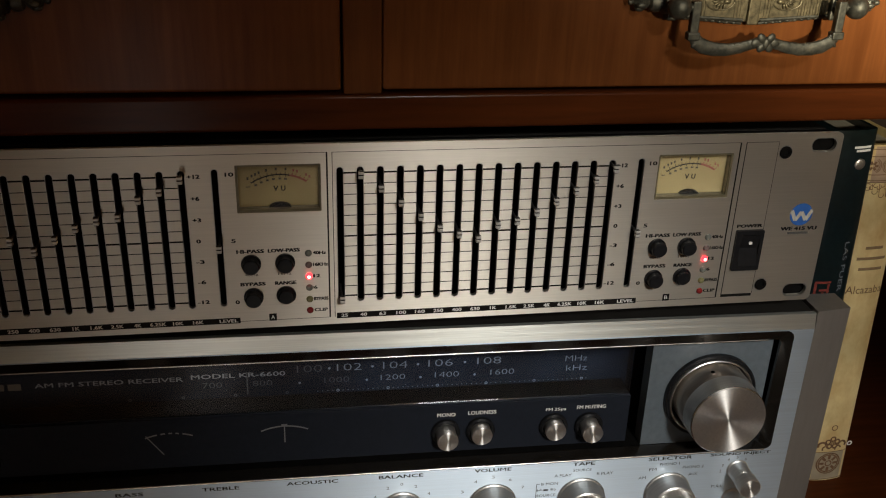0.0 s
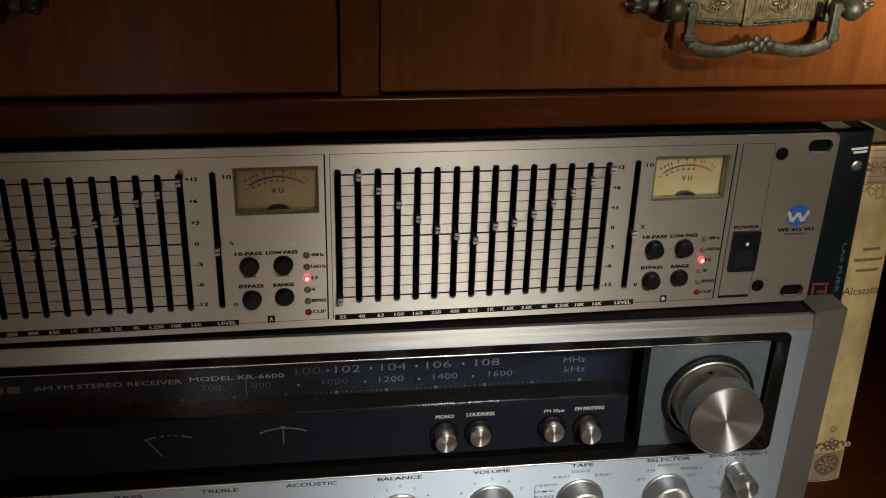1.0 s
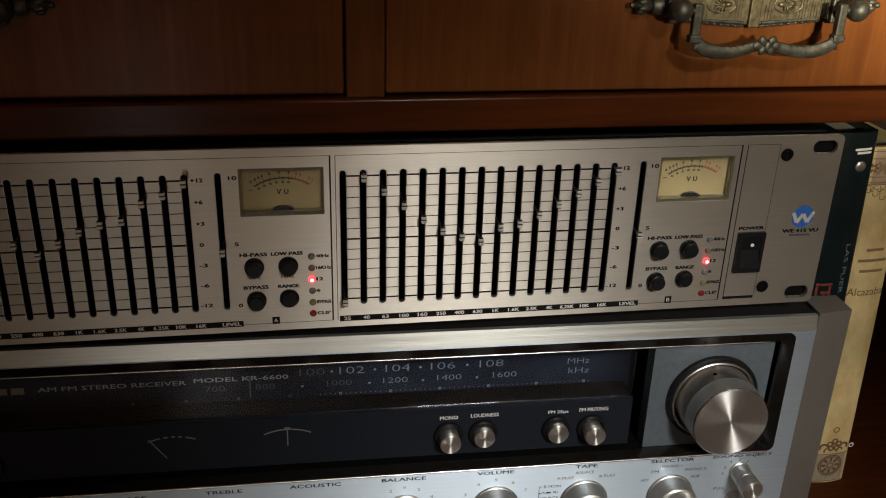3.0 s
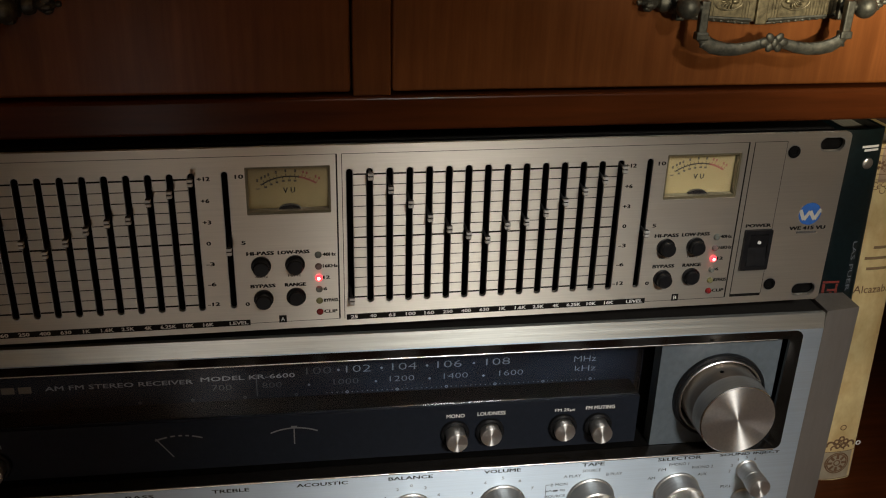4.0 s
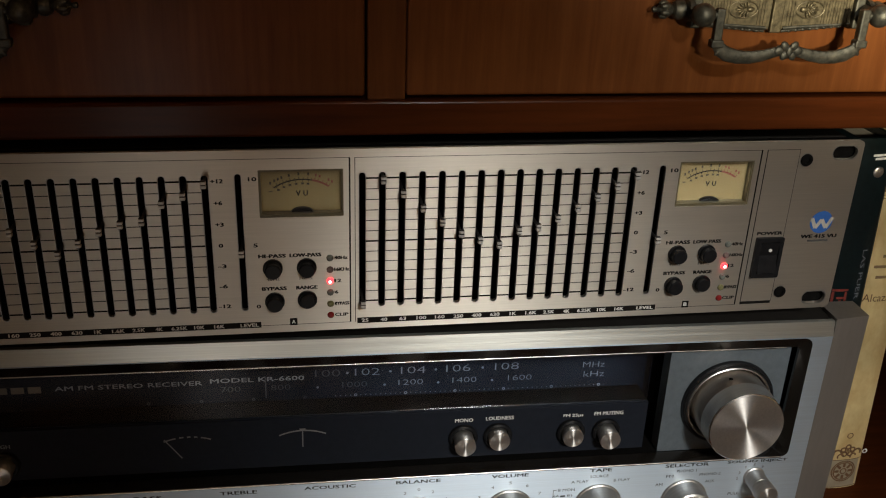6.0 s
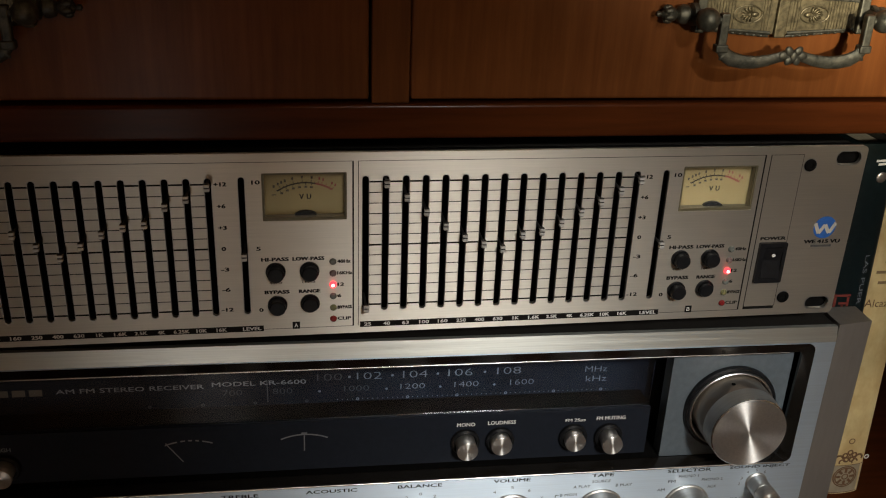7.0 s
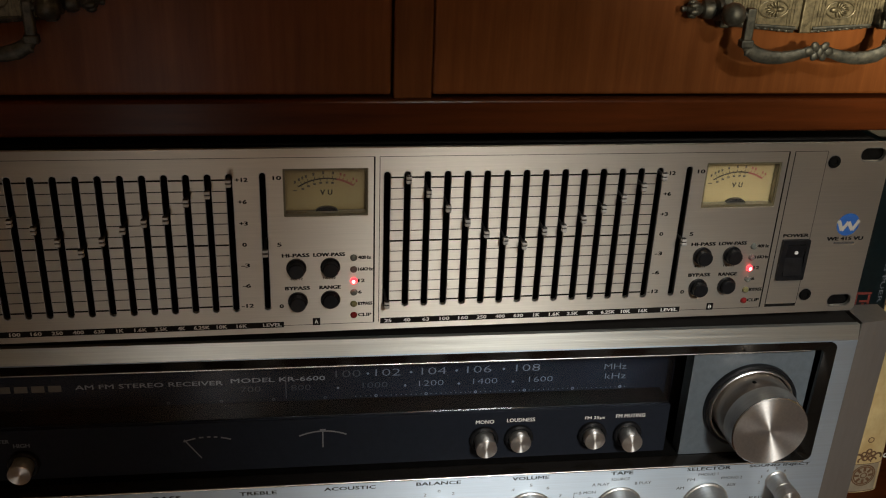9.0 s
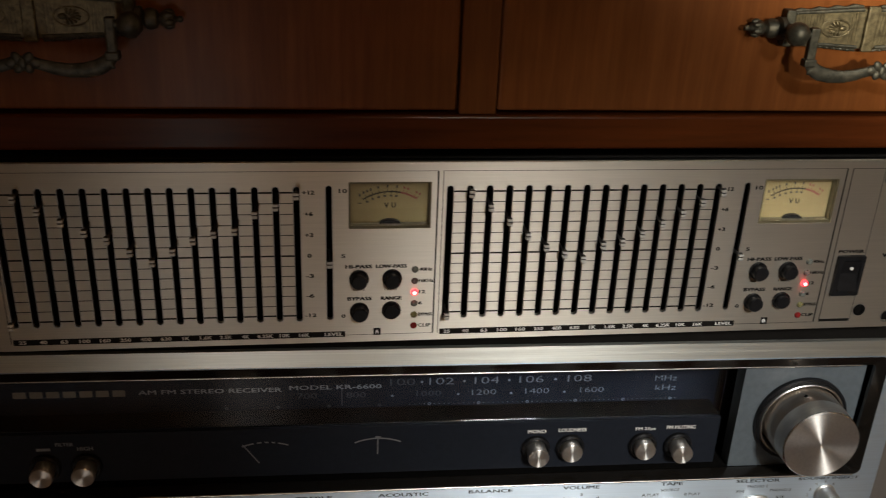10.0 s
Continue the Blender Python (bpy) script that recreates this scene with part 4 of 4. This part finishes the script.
    part("meter_ticks_red", bm, DULL_RED, meter)
    lettering("V", cx - 0.0016, cz + 0.0082, 0.0019, 0.0024, cy, INK, meter, heavy=0.00012)
    lettering("U", cx + 0.0016, cz + 0.0082, 0.0018, 0.0024, cy, INK, meter, heavy=0.00012)
    part("pivot_cover", loft([[(cx + 0.0050 * math.cos(math.pi * k / 14), y, cz - 0.0006 + 0.0026 * math.sin(math.pi * k / 14)) for k in range(15)] for y in (0.0030, 0.0048)]), BLACK, meter, "dark half-round pivot cover")
    mg = part("meter_window", box(mx0 + 0.0010, mx1 - 0.0010, 0.0016, 0.0021, mz0 + 0.0014, mz1 - 0.0010), GLASS, meter, "clear meter window")
    mg.visible_shadow = False

# power section, screws and emblem
bm = bmesh.new()
for p in ((0.1930, 0.2642, 0.2092, 0.2642, 0.00022), (0.1930, 0.1838, 0.1930, 0.2643, 0.00045), (0.2092, 0.1850, 0.2092, 0.2643, 0.00022)):
    strip(*p, 0.0, bm=bm)
part("printed_border", bm, INK, plate)
bar(0.1930, 0.2090, 0.1838, 0.1853, 0.0, INK, plate, "printed_band")
lettering("POWER", 0.2018, 0.2220, 0.0128, 0.0016, 0.0, INK, plate, heavy=0.00019)
sw = part("power_switch", sheet(rounded(0.1952, 0.2094, 0.1988, 0.2200, 0.0006), [rounded(0.1978, 0.2076, 0.2010, 0.2178, 0.0004)], -0.0016, 0.0), BLACK, eq, "black rocker power switch")
prof = [(-0.0004, 0.2011), (-0.0021, 0.2014), (-0.0007, 0.2105), (-0.0018, 0.2174), (0.0, 0.2177)]
part("rocker", loft([[(x, y, z) for y, z in prof] for x in (0.1979, 0.2075)]), BLACK, sw)
part("dot", lathe([(0.0, -0.0001), (0.0009, -0.0001), (0.0009, 0.0005)], 0.2030, 0.2135, 14, -0.0016), WHITE, sw, "white dot")
for e in (-1, 1):
    for z in (0.2590, 0.1900):
        part("screw_rim", arc_strip(e * 0.2131, z, 0.0029, 0.0034, 0, 360, 0.0, 28), PANEL_EDGE, plate)
        s = part("screw", lathe([(0.0030, -0.0001), (0.0030, -0.0006), (0.0026, -0.0010), (0.0015, -0.0010), (0.0014, -0.0003), (0.0, -0.0003)], e * 0.2131, z, 24), BLACK_IN, eq, "black hexagon-socket screw", smooth=True)
part("emblem_disc", arc_strip(0.2276, 0.2270, 0.0, 0.0058, 0, 360, 0.0, 40), BLUE_INK, plate, "round blue emblem")
bm = bmesh.new()
zig = ((0.2224, 0.2292), (0.2249, 0.2240), (0.2276, 0.2284), (0.2303, 0.2240), (0.2330, 0.2294))
for k, (p, q) in enumerate(zip(zig, zig[1:])):
    strip(*p, *q, 0.0018, -0.00006 - 0.00001 * k, bm=bm)
part("emblem_zigzag", bm, PAPER, plate)
lettering("WE 415 VU", 0.2277, 0.2197, 0.0186, 0.0018, 0.0, INK, plate, heavy=0.00022)
bar(0.2222, 0.2330, 0.2168, 0.2179, 0.0, INK_SOFT, plate)

# ---------------------------------------------------------------- books
def book(x, y, w, h, deep, bulge, lean, cover, label):
    b = new("book")
    b.matrix_basis = pose(x, y, SHELF, 0, lean, 0)
    tagged(b, label, "book", "books beside the equalizer")
    BASE[b.name] = Vector((0, 0, 0))
    t = 0.0022
    arc = [(-w / 2 * math.cos(math.pi * k / 10), -bulge * math.sin(math.pi * k / 10)) for k in range(11)]
    inner = [(-(w / 2 - t) * math.cos(math.pi * k / 10), -(bulge * 0.8) * math.sin(math.pi * k / 10) + t) for k in range(11)]
    ring = [(-w / 2, deep)] + arc + [(w / 2, deep), (w / 2 - t, deep)] + inner[::-1] + [(-w / 2 + t, deep)]
    part("cover", loft([[(px, py, z) for px, py in ring] for z in (0.0, h)]), cover, b, smooth=True)
    part("page_block", box(-w / 2 + t + 0.0001, w / 2 - t - 0.0001, t + 0.001, deep - 0.004, 0.003, h - 0.004), PAPER, b)
    return b, (lambda px: -bulge * math.sqrt(max(0.0, 1 - (2 * px / w) ** 2)))


def wrap(ob, curve):
    """Lays a flat print on the rounded spine."""
    for v in ob.data.vertices:
        v.co.y += curve(v.co.x) - 0.00012


def spine_print(name, x0, x1, z0, z1, material, parent, curve, label=""):
    """A printed patch that follows the rounded spine."""
    b = bmesh.new()
    rows = [[b.verts.new((x0 + (x1 - x0) * k / 8, 0.0, z)) for k in range(9)] for z in (z0, z1)]
    for k in range(8):
        b.faces.new((rows[0][k], rows[0][k + 1], rows[1][k + 1], rows[1][k]))
    o = part(name, b, material, parent, label)
    wrap(o, curve)
    return o


SOFT_BROWN = node_mat("pale_brown_print", (0.26, 0.17, 0.085), 0.7, 0.0, 0.2, (500, 500, 500), 0.05)
green, gc = book(0.2912, 0.052, 0.0240, 0.2370, 0.15, 0.003, -2.0, GREEN, "dark green hardback book with a silver dot on its spine")
for z0, z1, x0, x1 in ((0.2268, 0.2281, -0.0013, 0.0088), (0.2248, 0.2261, 0.0002, 0.0088)):
    spine_print("printed_bar", x0, x1, z0, z1, WHITE, green, gc)
part("foil_dot", ball(0.0036, -0.0027, 0.2178, 0.0032, 1, 0.35, 1, 18, 10), SILVER_FOIL, green, "silver foil dot", smooth=True)
wrap(lettering("LAS PUER", 0.0056, 0.1560, 0.0310, 0.0027, 0.0, DIAL_INK, green, turn=-90), gc)
for x0, x1, z0, z1 in ((-0.0095, 0.0000, 0.1462, 0.1476), (-0.0095, -0.0080, 0.1380, 0.1458), (-0.0066, -0.0020, 0.1412, 0.1426), (-0.0050, -0.0036, 0.1370, 0.1408), (-0.0020, -0.0006, 0.1400, 0.1458)):
    spine_print("printed_bar", x0, x1, z0, z1, DULL_RED, green, gc)

yellow, yc = book(0.3166, 0.056, 0.0240, 0.2270, 0.16, 0.0022, -2.0, YELLOW, "thick parchment-yellow book with brown ornament on its spine")


def on_spine(name, b, m, label=""):
    o = part(name, b, m, yellow, label)
    wrap(o, yc)
    return o


spine_print("band", -0.0118, 0.0118, 0.2050, 0.2262, PALE_BAND, yellow, yc, "faded pink ornamental band")
spine_print("band", -0.0118, 0.0118, 0.0006, 0.0225, GREY_BAND, yellow, yc, "grey-beige ornamental band")
Y1 = -0.00012
for cx, a0, a1 in ((-0.0098, -62, 62), (0.0, 0, 360), (0.0098, 118, 242)):
    for rr in (0.0047, 0.0038):
        on_spine("ornament_ring", arc_strip(cx, 0.2150, rr - 0.0004, rr, a0, a1, Y1, 24), BROWN_INK)
    for k in range(6):
        a = radians(60 * k)
        if abs(cx + 0.0026 * math.cos(a)) < 0.0112:
            on_spine("ornament_leaf", strip(cx + 0.0008 * math.cos(a), 0.2150 + 0.0008 * math.sin(a), cx + 0.0028 * math.cos(a), 0.2150 + 0.0028 * math.sin(a), 0.0013, Y1), BROWN_INK)
for z in (0.2052, 0.2064, 0.2098, 0.2204, 0.2246, 0.0224, 0.0012):
    spine_print("ornament_line", -0.0118, 0.0118, z - 0.00022, z + 0.00022, BROWN_INK, yellow, lambda q: yc(q) - 0.00016)
# hanging scrollwork under the upper band, deepest in the middle
for k in range(11):
    x = -0.0105 + 0.0021 * k
    drop = 0.0022 + 0.0062 * (1 - abs(x) / 0.0118)
    on_spine("ornament_scroll", arc_strip(x, 0.2036 - 0.0012 * (k % 2), 0.0010, 0.0014, 20 + 40 * k, 260 + 40 * k, Y1, 10), BROWN_INK)
    if k % 2 == 0:
        on_spine("ornament_scroll", arc_strip(x, 0.2050 - drop, 0.0013, 0.0017, 150, 390, Y1, 12), BROWN_INK)
    else:
        on_spine("ornament_leaf", strip(x, 0.2046, x + 0.0006, 0.2050 - drop, 0.0004, Y1), BROWN_INK)
for k in range(5):
    a = radians(72 * k + 18)
    on_spine("ornament_petal", arc_strip(0.0002 + 0.0032 * math.cos(a), 0.0292 + 0.0030 * math.sin(a), 0.0010, 0.0021, 0, 360, Y1, 14), BROWN_INK)
on_spine("ornament_ring", arc_strip(0.0002, 0.0292, 0.0004, 0.0010, 0, 360, Y1, 12), BROWN_INK)
for e in (-1, 1):
    on_spine("ornament_scroll", arc_strip(0.0002 + e * 0.0066, 0.0275, 0.0018, 0.0032, 90 - e * 120, 90 + e * 90, Y1, 14), BROWN_INK)
    on_spine("ornament_scroll", arc_strip(0.0002 + e * 0.0042, 0.0250, 0.0013, 0.0024, 0, 220, Y1, 14), BROWN_INK)
on_spine("ornament_ring", arc_strip(-0.0003, 0.0408, 0.0015, 0.0021, 0, 360, Y1, 22), BROWN_INK)
for rr in (0.0082, 0.0070, 0.0024):
    on_spine("ornament_ring", arc_strip(0.0, 0.0135, rr - 0.0009, rr, 0, 360, Y1, 26), BROWN_INK)
for k in range(8):
    a = radians(45 * k)
    on_spine("ornament_leaf", strip(0.0030 * math.cos(a), 0.0135 + 0.0030 * math.sin(a), 0.0060 * math.cos(a), 0.0135 + 0.0060 * math.sin(a), 0.0018, Y1), BROWN_INK)
for x0, x1, z in ((-0.0045, 0.0062, 0.1652), (-0.0085, 0.0090, 0.1585), (-0.0065, 0.0080, 0.1518)):
    spine_print("printed_bar", x0, x1, z - 0.0009, z + 0.0009, SOFT_BROWN, yellow, yc)
wrap(lettering("Alcazaba", 0.0, 0.1384, 0.0226, 0.0050, 0.0, BROWN_INK, yellow), yc)
part("marker_ring", arc_strip(0.0108, 0.0292, 0.0009, 0.0018, 0, 360, -0.0040, 16, 0.0), WHITE, yellow, "tiny pale ring at the edge of the spine")
